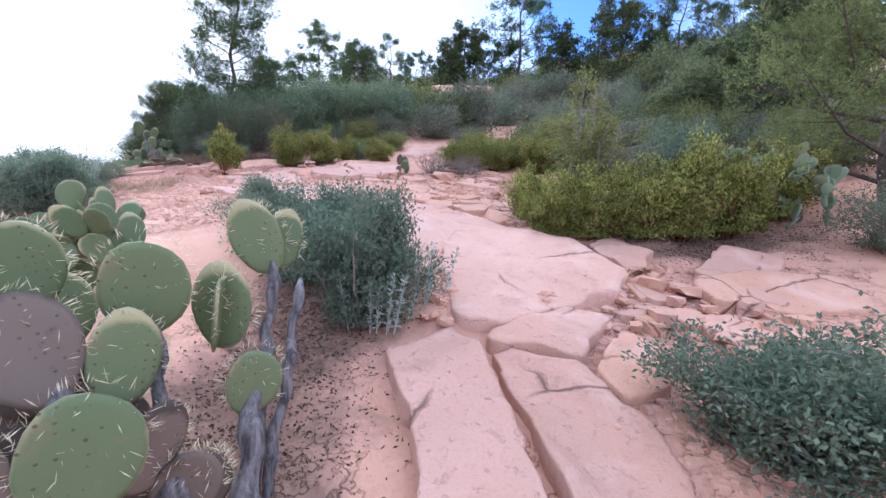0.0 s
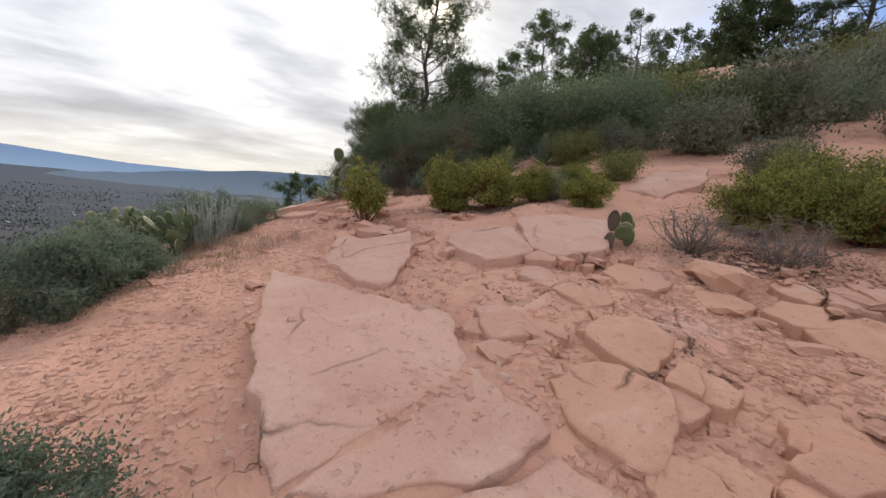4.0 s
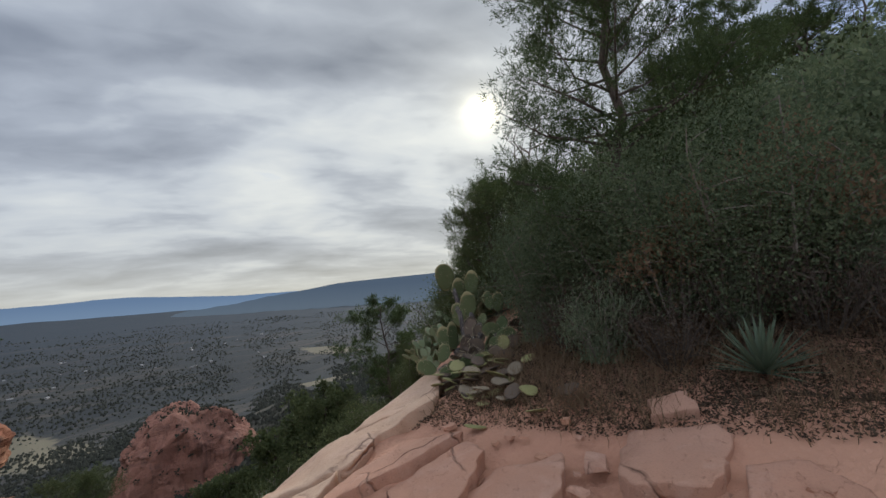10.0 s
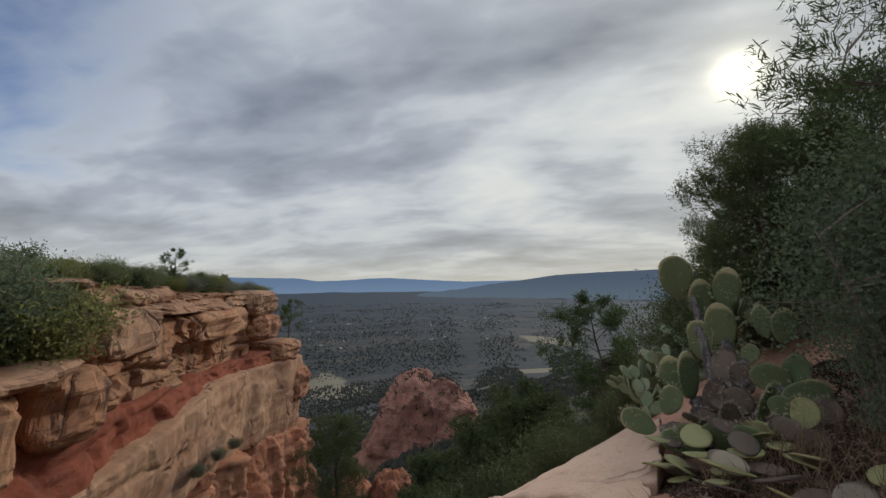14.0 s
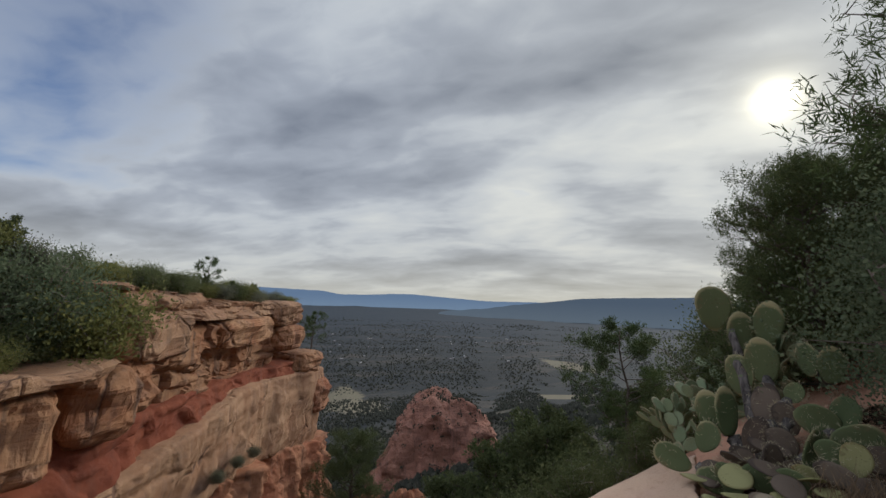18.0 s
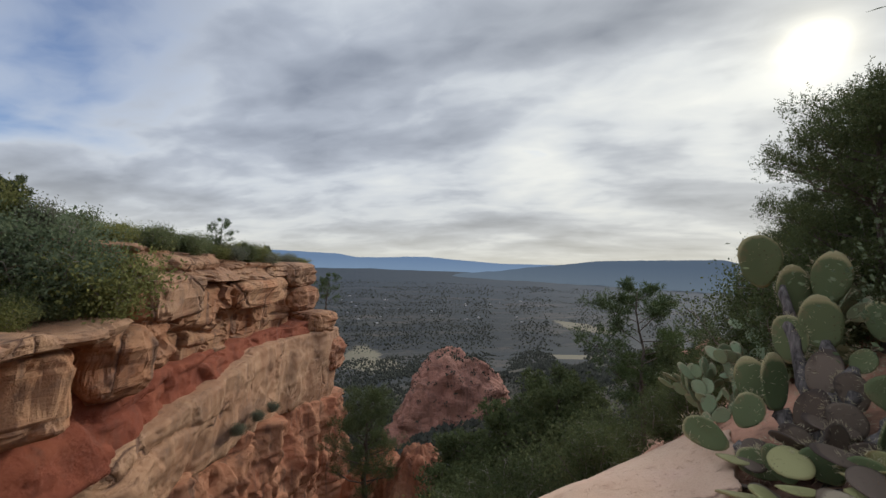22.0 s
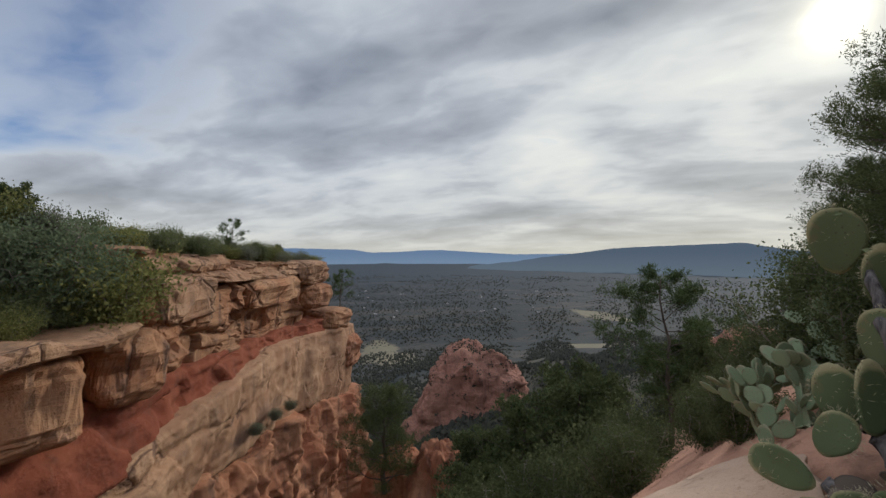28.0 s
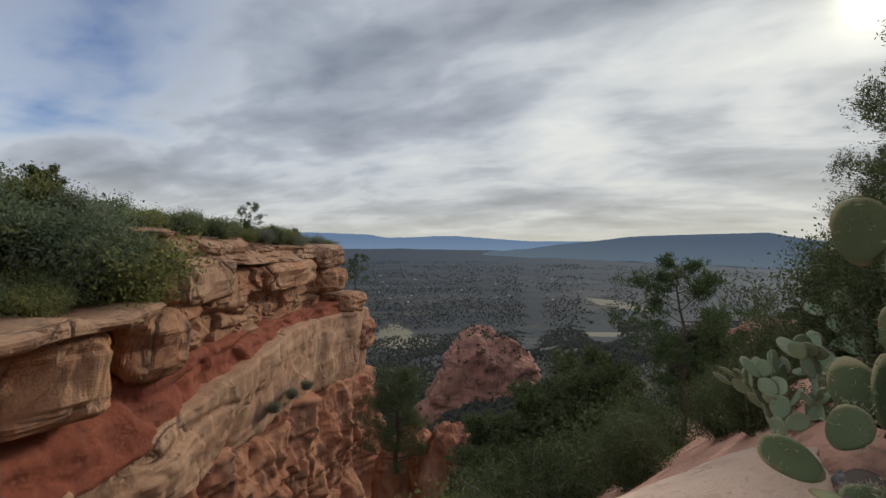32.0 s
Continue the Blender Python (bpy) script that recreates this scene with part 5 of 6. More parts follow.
HILL = [shrub("hill_scrub", "dark green scrub bush on the hillside", 25, L_HILL, M_TWIG, 2.6, 1.7, 16, 7, 62, 0.10, 0.055, 0.28, 0.0, "hillside scrub", joined=True),
        shrub("hill_scrub", "olive green scrub bush on the hillside", 26, L_OLIVE, M_TWIG, 2.4, 1.5, 16, 7, 62, 0.10, 0.05, 0.28, 0.0, "hillside scrub", joined=True),
        shrub("hill_scrub", "grey-green scrub bush on the hillside", 27, L_GREYHILL, M_TWIG, 2.4, 1.3, 16, 7, 62, 0.09, 0.045, 0.28, 0.0, "hillside scrub", joined=True)]
HILL.append(shrub("hill_scrub", "dry grey-tan scrub bush on the hillside", 28, L_SAGE, M_TWIG, 2.2, 1.3, 20, 7, 48, 0.085, 0.035, 0.28, 0.0, "hillside scrub", joined=True))
DUSK = [shrub("blue_green_shrub", "dusty blue-green shrub by the trail", 31, L_DUSK, M_TWIG, 1.35, 1.0, 22, 9, 120, 0.040, 0.018, 0.12, 0.0, "blue-green shrubs"),
        shrub("blue_green_shrub", "dusty blue-green shrub by the trail", 32, L_DUSK, M_TWIG, 1.25, 0.9, 20, 9, 120, 0.040, 0.018, 0.12, 0.0, "blue-green shrubs")]
SAGE = [shrub("grey_shrub", "grey-green desert shrub by the trail", 41, L_SAGE, M_TWIG, 1.1, 0.7, 18, 6, 60, 0.036, 0.013, 0.13, 0.0, "grey shrubs")]
TALL = shrub("olive_shrub", "tall thin olive shrub above the manzanitas", 14, L_OLIVE, M_TWIG, 1.0, 2.3, 13, 12, 80, 0.042, 0.022, 0.11, 0.12, "olive shrubs")
BARE = [shrub("bare_shrub", "leafless grey twiggy shrub by the trail", 45, L_BROWN, M_TWIG, 1.3, 0.55, 34, 9, 4, 0.02, 0.012, 0.12, 0.0, "bare shrubs")]
DARKBARE = shrub("bare_shrub", "tangle of dry dark twigs at the thicket's foot", 46, L_LITTER, M_BARK, 1.3, 0.6, 26, 8, 8, 0.03, 0.016, 0.12, 0.0, "bare shrubs")
BROWN = [shrub("dry_oak", "dry brown-leaved oak in the thicket", 47, L_BROWN, M_TWIG, 1.4, 1.6, 12, 6, 42, 0.05, 0.034, 0.16, 0.6, "dry oaks")]
BIGPINE = pine("pinyon_pine", "tall open pinyon pine against the sky", 51, 7.1, 1.75, L_PINE, 56, 9, 0.12, 0.10, 16, 0.11, 0.02, "pinyon pines", gaps=0.06, full=9, clump=0.085, narrow=0.12, inner=0.45, spray=0.16)
PINE2 = pine("pinyon_pine", "pinyon pine on the hillside", 52, 5.0, 1.9, L_PINE, 26, 8, 0.2, 0.14, 10, 0.09, 0.05, "pinyon pines", full=6, narrow=0.15, clump=0.05, inner=0.5)
PINE3 = pine("pinyon_pine", "pinyon pine on the hillside", 57, 4.6, 1.7, L_PINE, 22, 8, 0.35, 0.14, 10, 0.09, 0.10, "pinyon pines", full=5, gaps=0.2, narrow=0.15, clump=0.05, inner=0.5)
JUN = [pine("juniper", "dark green juniper with ragged sprays", 53, 4.0, 1.5, L_JUN, 46, 10, 0.03, 0.06, 13, 0.12, 0.04, "junipers", full=8, narrow=0.24, clump=0.055, spray=0.30, inner=0.45),
       pine("juniper", "dense dark juniper tree on the slope", 54, 3.6, 1.6, L_JUN, 36, 9, 0.02, 0.13, 7, 0.12, 0.04, "junipers", full=5, narrow=0.35)]


def at(template, x, y, size=1.0, turn=0.0, label="", sink=0.0, high=None, z=None):
    return put(template, scaled(x, y, (ground_z(x, y) if z is None else z) - sink, turn, size, high=high), label)


# the foot of the trail
def tree_pear(label, x, y, stems, pads, seed):
    """A tall old prickly pear: corky trunks with broad pads on them; stems: foot and top; pads: foot, size, lean, turn, kind (green, dead, yellowing)."""
    rng = np.random.default_rng(seed)
    root = thing("prickly_pear", label, "cactus", "prickly pears")
    z = ground_z(x, y)
    root.matrix_basis = pose(x, y, z)
    for (ax, ay), (bx, by, bz), r in stems:
        s = Shape()
        p0, p1 = Vector((ax - x, ay - y, ground_z(ax, ay) - z - 0.1)), Vector((bx - x, by - y, bz - z + 0.03))
        pts = [p0.lerp(p1, j / 14) + Vector(rng.normal(size=3)) * 0.010 for j in range(15)]
        s.tube(pts, [r * (1.25 - 0.35 * j / 14 + 0.22 * math.sin(j * 1.35 + seed)) * (0.4 if j == 14 else 1) for j in range(15)], 10)
        part("trunk", s, M_CORK, root, "woody corky grey trunk", True)
    at_, way_ = [], []
    for px, py, pz, size, lean, turn, old in pads:
        pz = max(pz, ground_z(px, py) + 0.02)
        m = Matrix.Translation((px - x, py - y, pz - z)) @ Euler((radians(rng.normal() * 6), radians(lean), radians(turn))).to_matrix().to_4x4()
        ob = part("pad", (PADS_SHADED, PADS_DEAD, PADS_YEL)[old][rng.integers(3)], None, root, ("", "corky grey-brown old pad", "yellowing spotted pad")[old])
        ob.matrix_basis = m @ Matrix.Scale(size, 4)
        turn3 = m.to_3x3()
        for j in range(110):
            rim = j < 70
            g = rng.uniform(-0.5, 3.65)
            r = 1.0 if rim else math.sqrt(rng.uniform(0.03, 0.9))
            egg = 0.70 + 0.30 * (0.5 + 0.5 * math.sin(g)) ** 0.6
            face = 0.0 if rim else rng.choice((-0.009, 0.009))
            at_.append(m @ (Vector((math.cos(g) * 0.1 * r * egg, face, 0.13 + math.sin(g) * 0.13 * r)) * size))
            way_.append(turn3 @ Vector((math.cos(g) * (1 if rim else 0.3) + rng.normal() * 0.5, face * 110 + rng.normal() * 0.5, math.sin(g) * (1 if rim else 0.3) + rng.normal() * 0.5)))
    prick = Shape()
    prick.leaves(np.array(at_), np.array(way_), 0.040, 0.0032, rng, 0.0)
    tagged(part("spine_cover", prick, L_SPINE, root, "pale yellow thin spines"), kind="stuff")
    return root


tree_pear("tall old prickly pear with corky trunks beside the trail", -0.85, 1.45,
          [((-0.68, 1.42), (-0.74, 1.66, 0.92), 0.045), ((-0.66, 1.58), (-0.67, 1.95, 1.22), 0.024), ((-0.73, 1.60), (-0.79, 1.90, 1.28), 0.028), ((-0.86, 1.36), (-1.03, 1.43, 1.09), 0.028), ((-0.98, 1.30), (-1.08, 1.36, 1.02), 0.026), ((-1.08, 1.12), (-1.14, 1.19, 0.96), 0.04), ((-0.95, 1.05), (-0.92, 1.02, 0.74), 0.04)],
          [(-1.04, 1.44, 1.07, 1.5, -4, 36, 0), (-0.79, 1.90, 1.26, 1.32, -24, 25, 0), (-0.77, 1.93, 1.28, 1.05, 12, 52, 0), (-0.88, 1.67, 0.96, 1.35, -6, 18, 0), (-0.90, 1.64, 0.97, 1.3, -8, 112, 0),
           (-1.12, 1.17, 0.94, 1.45, -22, 40, 1), (-1.32, 1.32, 1.18, 1.2, -14, 36, 0), (-1.03, 1.29, 0.88, 1.2, 4, 46, 0), (-0.91, 1.0, 0.70, 1.5, 4, 42, 0), (-0.73, 1.58, 0.72, 1.15, 4, 40, 0), (-1.2, 1.05, 0.62, 1.4, -20, 30, 1),
           (-0.93, 1.22, 0.62, 1.15, 14, 70, 1), (-1.24, 1.24, 0.86, 1.3, -12, 60, 1), (-1.02, 1.12, 0.50, 1.3, -10, 10, 1)], 3)
tree_pear("dead brown prickly pear trunks and pads at the cactus foot", -1.05, 1.3,
          [((-1.2, 1.2), (-1.22, 1.24, 0.72), 0.05), ((-1.0, 1.15), (-0.98, 1.2, 0.66), 0.05), ((-0.85, 1.3), (-0.86, 1.32, 0.68), 0.045), ((-1.3, 1.4), (-1.32, 1.42, 0.85), 0.05)],
          [(-1.22, 1.22, 0.52, 1.35, -20, 40, 1), (-1.0, 1.2, 0.46, 1.3, 10, 55, 1), (-0.88, 1.3, 0.48, 1.15, 25, 30, 1), (-1.32, 1.42, 0.70, 1.3, -8, 36, 1), (-1.12, 1.35, 0.55, 1.35, 0, 20, 1), (-1.4, 1.3, 0.62, 1.4, -15, 50, 1), (-0.78, 1.42, 0.42, 1.0, -10, 60, 1), (-1.25, 1.6, 0.75, 1.2, 8, 36, 0), (-1.45, 1.55, 0.95, 1.25, -6, 30, 0)], 5)
prickly_pear("low prickly pear clump at the trail's edge", -2.9, 3.6, 40, 8, 6, 3, 1.25, PADS_SHADED, 0.45, dead=0.1, facing=10)
prickly_pear("tall prickly pear clump at the trail's edge", -3.7, 3.4, 80, 9, 3, 4, 1.3, PADS_SHADED, 0.18, dead=0.2, fork=(1, 1, 2))
prickly_pear("pale prickly pear clump behind the bushes", 5.0, 5.7, 0, 6, 4, 4, 1.1, PADS_PALE, 0.35, dead=0.1)
prickly_pear("pale prickly pear clump behind the bushes", 4.9, 6.7, 0, 16, 5, 5, 1.2, PADS_PALE, 0.5)
at(DUSK[0], -0.55, 3.1, 0.8, 20, high=1.05)
at(DUSK[1], -1.2, 3.75, 0.85, 60, high=0.85)
at(DUSK[1], 1.78, 1.85, 0.92, 80, high=0.8)
at(SAGE[0], -1.9, 4.3, 1.0, 10)
at(DUSK[0], -1.25, 4.6, 0.75, 90)
yucca("small grey yucca at the slab's edge", -0.72, 4.5, 0.42, 9, 50)
at(DUSK[0], -2.3, 5.2, 0.7, 200)
silver_plant("pale silvery twigs at the shrub's edge", -0.2, 3.35, 11, 0.5, 22)
silver_plant("pale silvery twigs at the shrub's edge", -0.45, 3.0, 12, 0.42, 16)
yucca("small yucca growing through the shrub", -0.35, 3.75, 0.5, 5, 50)
at(MANZ[0], 1.35, 6.2, 0.75, 0, high=0.85)
at(MANZ[1], 1.45, 5.45, 0.72, 120, high=0.95)
at(MANZ[0], 1.95, 5.4, 0.85, 70, high=1.0)
at(MANZ[1], 2.6, 5.5, 1.05, 70, high=1.3)
at(MANZ[0], 3.3, 5.65, 1.1, 140, high=1.45)
at(MANZ[1], 4.1, 5.85, 1.1, 10, high=1.5)
at(DUSK[0], 3.7, 6.5, 1.2, 10, high=1.6)
at(MANZ[0], 4.9, 6.2, 1.1, 210, high=1.2)
at(TALL, 2.0, 5.95, 1.0, 40)
at(BARE[0], 2.3, 6.3, 1.2, 70, "pale bare branches among the manzanitas", high=2.6)
at(BARE[0], 3.0, 6.6, 1.2, 200, "pale bare branches among the manzanitas", high=2.4)
at(TALL, 2.6, 6.9, 0.9, 200, "olive shrub with pale bare branches", high=0.7)
at(MANZ[0], 3.0, 7.6, 1.2, 30)
at(SAGE[0], 5.2, 4.6, 1.2, 90)
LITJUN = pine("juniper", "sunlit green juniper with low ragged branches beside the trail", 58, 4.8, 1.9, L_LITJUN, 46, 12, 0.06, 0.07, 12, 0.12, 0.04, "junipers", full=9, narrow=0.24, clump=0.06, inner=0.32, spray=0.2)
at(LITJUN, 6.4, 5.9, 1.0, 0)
# the rubble and the bushes above it
at(BARE[0], -0.3, 10.6, 1.0, 60)
at(BARE[0], 0.5, 10.4, 1.0, 160)
prickly_pear("small prickly pear among dead pads", -1.05, 10.4, 0, 12, 4, 2, 1.0, PADS_SHADED, 0.25, dead=0.5)
BRUSH = shrub("brush", "dark olive brush below the rim", 29, L_JUN, M_TWIG, 2.4, 1.9, 22, 9, 90, 0.06, 0.03, 0.22, 0.0, "rim brush", joined=True)
for tx, ty, sz_ in ((-12.1, 16.6, 0.6), (-12.9, 17.1, 0.8), (-13.7, 16.7, 0.5), (-11.9, 17.4, 0.8), (-14.9, 17.4, 0.55), (-13.2, 18.4, 0.8)):
    at(BRUSH, tx, ty, sz_, tx * 71 % 360)
at(MANZ[0], 0.35, 11.7, 0.95, 190)
at(MANZ[1], 1.35, 11.6, 1.1, 250)
at(MANZ[0], 2.5, 11.2, 1.1, 20)
at(MANZ[1], 3.4, 10.2, 1.1, 100)
at(MANZ[1], -2.0, 12.3, 0.8, 150)
at(MANZ[0], -4.55, 11.85, 0.95, 50, high=1.15)
at(MANZ[1], -3.75, 12.2, 1.05, 20, high=1.25)
at(MANZ[0], -3.1, 12.7, 0.75, 150)
at(MANZ[1], -2.5, 13.4, 0.8, 10)
at(HILL[1], -3.4, 16.0, 0.6, 10)
at(HILL[2], -2.4, 16.6, 0.7, 50)
at(HILL[1], 1.0, 13.5, 0.6, 90)
at(HILL[0], 2.3, 13.1, 0.6, 130)
at(HILL[2], 0.8, 14.9, 0.6, 200)
at(HILL[1], -1.9, 14.4, 0.45, 20)
at(MANZ[1], 3.4, 12.9, 0.9, 230)
at(MANZ[2], -5.84, 10.85, 1.18, 0, "upright manzanita standing in the trail", high=1.35)
at(SAGE[0], -2.8, 12.9, 0.9, 0)
# the left edge of the trail
at(DUSK[0], -6.2, 6.5, 1.0, 0)
at(DUSK[1], -6.9, 7.2, 1.0, 120)
at(SAGE[0], -6.6, 6.0, 1.0, 40)
prickly_pear("prickly pear clump at the rim", -8.5, 7.9, 0, 21, 8, 4, 1.05, PADS_SHADED, 0.5)
prickly_pear("prickly pear clump at the rim", -8.9, 8.4, 0, 22, 8, 4, 1.05, PADS_SHADED, 0.45)
prickly_pear("prickly pear with one yellowing pad at the rim", -8.15, 8.6, 30, 23, 4, 3, 1.2, PADS_SHADED, 0.25)
silver_plant("tall silvery sagebrush stalks at the rim", -8.15, 9.1, 1, 0.95, 40)
silver_plant("tall silvery sagebrush stalks at the rim", -8.6, 8.95, 2, 0.9, 28)
silver_plant("tall silvery sagebrush stalks at the rim", -8.5, 9.55, 3, 0.8, 28)
at(SAGE[0], -8.5, 10.0, 0.8, 30)
at(SAGE[0], -8.9, 10.7, 0.9, 100)
at(DUSK[1], -9.3, 10.2, 0.9, 10)
at(DUSK[0], -9.5, 9.5, 1.0, 70)
at(DUSK[1], -9.0, 8.2, 0.9, 210)
at(SAGE[0], -9.0, 8.9, 0.9, 150)
grass_patch("dry tan grass along the trail's left edge", [(random.uniform(-8.2, -5.6), random.uniform(6.4, 9.6)) for _ in range(60)], L_DRY, 5, 0.18)
# the thicket
for ox, oy, k, sz_ in ((-9.4, 15.75, 0, 1.0), (-8.2, 15.4, 1, 1.0), (-7.0, 15.25, 0, 1.0), (-6.2, 16.9, 1, 1.1), (-8.9, 17.8, 1, 1.2), (-7.3, 18.0, 0, 1.2), (-5.6, 18.4, 1, 1.2), (-4.0, 18.0, 0, 1.1), (-2.5, 18.3, 1, 1.0), (-9.0, 20.0, 0, 1.2), (-6.6, 20.6, 1, 1.2), (-3.2, 20.5, 0, 1.1)):
    at(OAKF if oy < 16.45 or (oy < 17 and ox < -11) else OAK[k], ox, oy, sz_, ox * 91 % 360)
at(BROWN[0], -7.6, 14.75, 0.8, 100, high=1.05)
at(BROWN[0], -6.6, 15.2, 1.0, 200, high=1.3)
for i in range(7):
    tx = -8.7 + 0.55 * i
    at(DARKBARE, tx, 14.55 + 0.35 * math.sin(i * 2.3), random.uniform(0.7, 1.0), random.uniform(0, 360), high=random.uniform(0.9, 1.9))
for tx, ty in ((-9.5, 15.0), (-8.7, 14.7), (-7.9, 14.95), (-7.1, 14.75), (-6.2, 15.1), (-8.3, 14.3)):
    at(SAGE[0], tx, ty, random.uniform(0.7, 1.0), random.uniform(0, 360), "sparse dusty shrub at the thicket's foot", high=random.uniform(0.8, 1.5))
at(BIGPINE, -8.55, 16.1, 0.92, 0, high=1.0)
at(JUN[0], -8.0, 18.0, 0.8, 130)
at(JUN[0], -13.4, 19.6, 0.8, 40, "juniper with ragged sprays at the rim")
at(JUN[0], -14.6, 20.4, 0.68, 90)
at(JUN[0], -15.7, 21.7, 0.62, 160)
at(JUN[0], -12.0, 18.6, 0.6, 200)
at(JUN[0], -11.5, 16.9, 0.62, 250, "juniper with ragged sprays at the rim")
at(JUN[0], -10.7, 17.3, 0.62, 20, "juniper with ragged sprays above the cactus")
put(snag("snag", "bare grey dead juniper limbs above the thicket", 3, 4.2, 2.0), pose(-13.0, 21.8, ground_z(-13.0, 21.8), 0, 0, 30))
tree_pear("tall prickly pear with dead grey trunks at the ledge's end", -11.1, 15.15,
          [((-10.83, 15.20), (-11.08, 15.50, 3.30), 0.07), ((-10.78, 15.15), (-10.83, 15.40, 3.15), 0.07), ((-10.88, 15.05), (-11.23, 15.10, 2.85), 0.06), ((-10.98, 15.30), (-11.48, 15.55, 3.75), 0.05)],
          [(-11.28, 15.05, 2.74, 1.53, -12, 49, 0), (-11.30, 14.86, 2.58, 1.24, 20, 14, 0), (-11.08, 14.97, 2.78, 1.66, 8, 98, 0), (-11.65, 15.53, 3.75, 2.02, -8, 53, 0), (-11.23, 15.70, 3.64, 1.68, 10, 22, 0),
           (-11.11, 15.51, 3.25, 1.70, -5, 38, 0), (-11.46, 15.67, 3.50, 1.70, -4, 75, 0), (-10.85, 15.42, 3.15, 0.88, 30, 9, 0), (-11.36, 15.46, 3.09, 1.70, 6, 0, 0), (-10.68, 15.74, 3.34, 1.25, 5, 56, 0),
           (-10.85, 15.75, 3.38, 1.25, -14, -12, 0), (-10.91, 14.99, 2.70, 1.27, 20, 18, 1), (-11.00, 15.28, 2.93, 1.36, 12, 32, 1), (-10.73, 15.33, 2.89, 1.14, -20, 50, 1)], 7)
tree_pear("prickly pear with broad pads leaning over dead trunks", -10.6, 15.0,
          [((-10.58, 15.05), (-10.43, 15.35, 3.00), 0.07), ((-10.63, 14.90), (-10.43, 15.00, 2.60), 0.08), ((-10.53, 15.20), (-10.33, 15.20, 2.90), 0.06)],
          [(-10.41, 15.41, 2.99, 1.41, -60, 39, 0), (-10.43, 15.40, 3.02, 1.23, 15, 4, 0), (-10.36, 15.18, 2.97, 1.31, 72, 30, 0), (-10.39, 14.97, 2.61, 1.48, 25, 92, 0), (-10.03, 14.86, 2.62, 0.99, 10, 32, 2),
           (-10.20, 14.85, 2.61, 0.69, -80, 27, 2), (-10.12, 15.04, 2.72, 1.05, -60, 15, 0), (-10.61, 15.13, 2.74, 1.14, -30, 50, 1), (-10.59, 14.92, 2.62, 1.07, 60, 28, 1), (-10.13, 15.13, 2.85, 1.03, 60, 10, 1)], 8)
tree_pear("low prickly pear sprawling onto the pale slab", -10.85, 14.6,
          [((-10.83, 14.90), (-11.08, 14.58, 2.50), 0.05), ((-10.58, 14.80), (-10.33, 14.65, 2.42), 0.05)],
          [(-11.10, 14.54, 2.52, 1.30, -70, 36, 0), (-10.75, 14.64, 2.46, 1.13, -75, 48, 0), (-10.38, 14.62, 2.41, 1.05, -50, 47, 0), (-10.62, 14.52, 2.32, 1.13, -20, 15, 0), (-10.14, 14.64, 2.51, 0.97, -70, 38, 0),
           (-10.72, 14.88, 2.51, 1.07, -40, 64, 1), (-10.57, 14.82, 2.47, 1.14, 10, 81, 1), (-10.01, 14.74, 2.69, 0.88, 75, 20, 1), (-9.93, 14.79, 2.60, 0.93, -75, 24, 1)], 9)
prickly_pear("pale prickly pear clump below the ledge's end", -12.35, 16.1, 0, 27, 10, 4, 0.9, PADS_PALE, 0.5)
prickly_pear("pale prickly pear clump below the ledge's end", -12.0, 16.5, 0, 29, 6, 4, 1.1, PADS_PALE, 0.35)
for i in range(42):
    f_, r_ = 0.78 * random.random() ** 1.1, random.gauss(0, 0.2)
    dead_ = random.random() < 0.5
    fallen_pad(-10.2 + 1.9 * f_ + r_ * 0.7, 14.3 - 1.3 * f_ + r_ * 0.8, random.uniform(0.75, 1.1), (PADS_DRY if i % 2 else PADS_DEAD) if dead_ else PADS_YEL,
               "withered grey-brown cactus pad on the ground" if dead_ else "yellowing cactus pad lying on the ground", 0.15 * random.random() * max(0, 1 - abs(r_) / 0.4))
for i in range(16):
    a_, r_ = random.uniform(0, 6.28), 0.55 * math.sqrt(random.random())
    dead_ = random.random() < 0.6
    fallen_pad(-10.62 + 0.8 * r_ * math.cos(a_), 14.55 + r_ * math.sin(a_), random.uniform(0.9, 1.3), PADS_DEAD if dead_ else PADS_YEL,
               "withered grey-brown cactus pad on the ground" if dead_ else "yellowing cactus pad lying on the ground", 0.10 * random.random())
yucca("spiky grey-green yucca at the thicket's edge", -6.9, 13.95, 0.5, 3, 60)
yucca("large spiky yucca on the slope", -4.2, 16.1, 1.0, 4, 90)
yucca("spiky yucca on the slope", -5.05, 15.5, 0.8, 6, 80)
yucca("yucca on the ledge below the rim", -13.1, 12.6, 0.55, 7, 60)
grass_patch("dry brown grass under the thicket", [(random.uniform(-10.0, -5.6), random.uniform(13.3, 15.2)) for _ in range(200)], L_BROWN, 6, 0.22, 30, 0.22, 0.006)
grass_patch("dry brown stalks under the thicket", [(random.uniform(-9.6, -7.4), random.uniform(13.3, 15.2)) for _ in range(120)], L_BROWN, 7, 0.26, 18, 0.3, 0.007)
litter = Shape()
rng = np.random.default_rng(78)
lx, ly = rng.uniform(-10.4, -5.2, 90000), 13.2 + 3.0 * rng.random(90000) ** 0.8
lx += 0.25 * np.sin(ly * 7)
litter.leaves(np.c_[lx, ly, height(lx, ly) + bumps(lx, ly) + rng.uniform(0.0, 0.03, 90000)], np.c_[rng.normal(size=(90000, 2)), rng.normal(size=90000) * 0.5], 0.034, 0.014, rng)
tagged(part("leaf_litter", litter, L_LITTER), "brown dead leaves under the thicket", "leaf litter", kind="stuff")

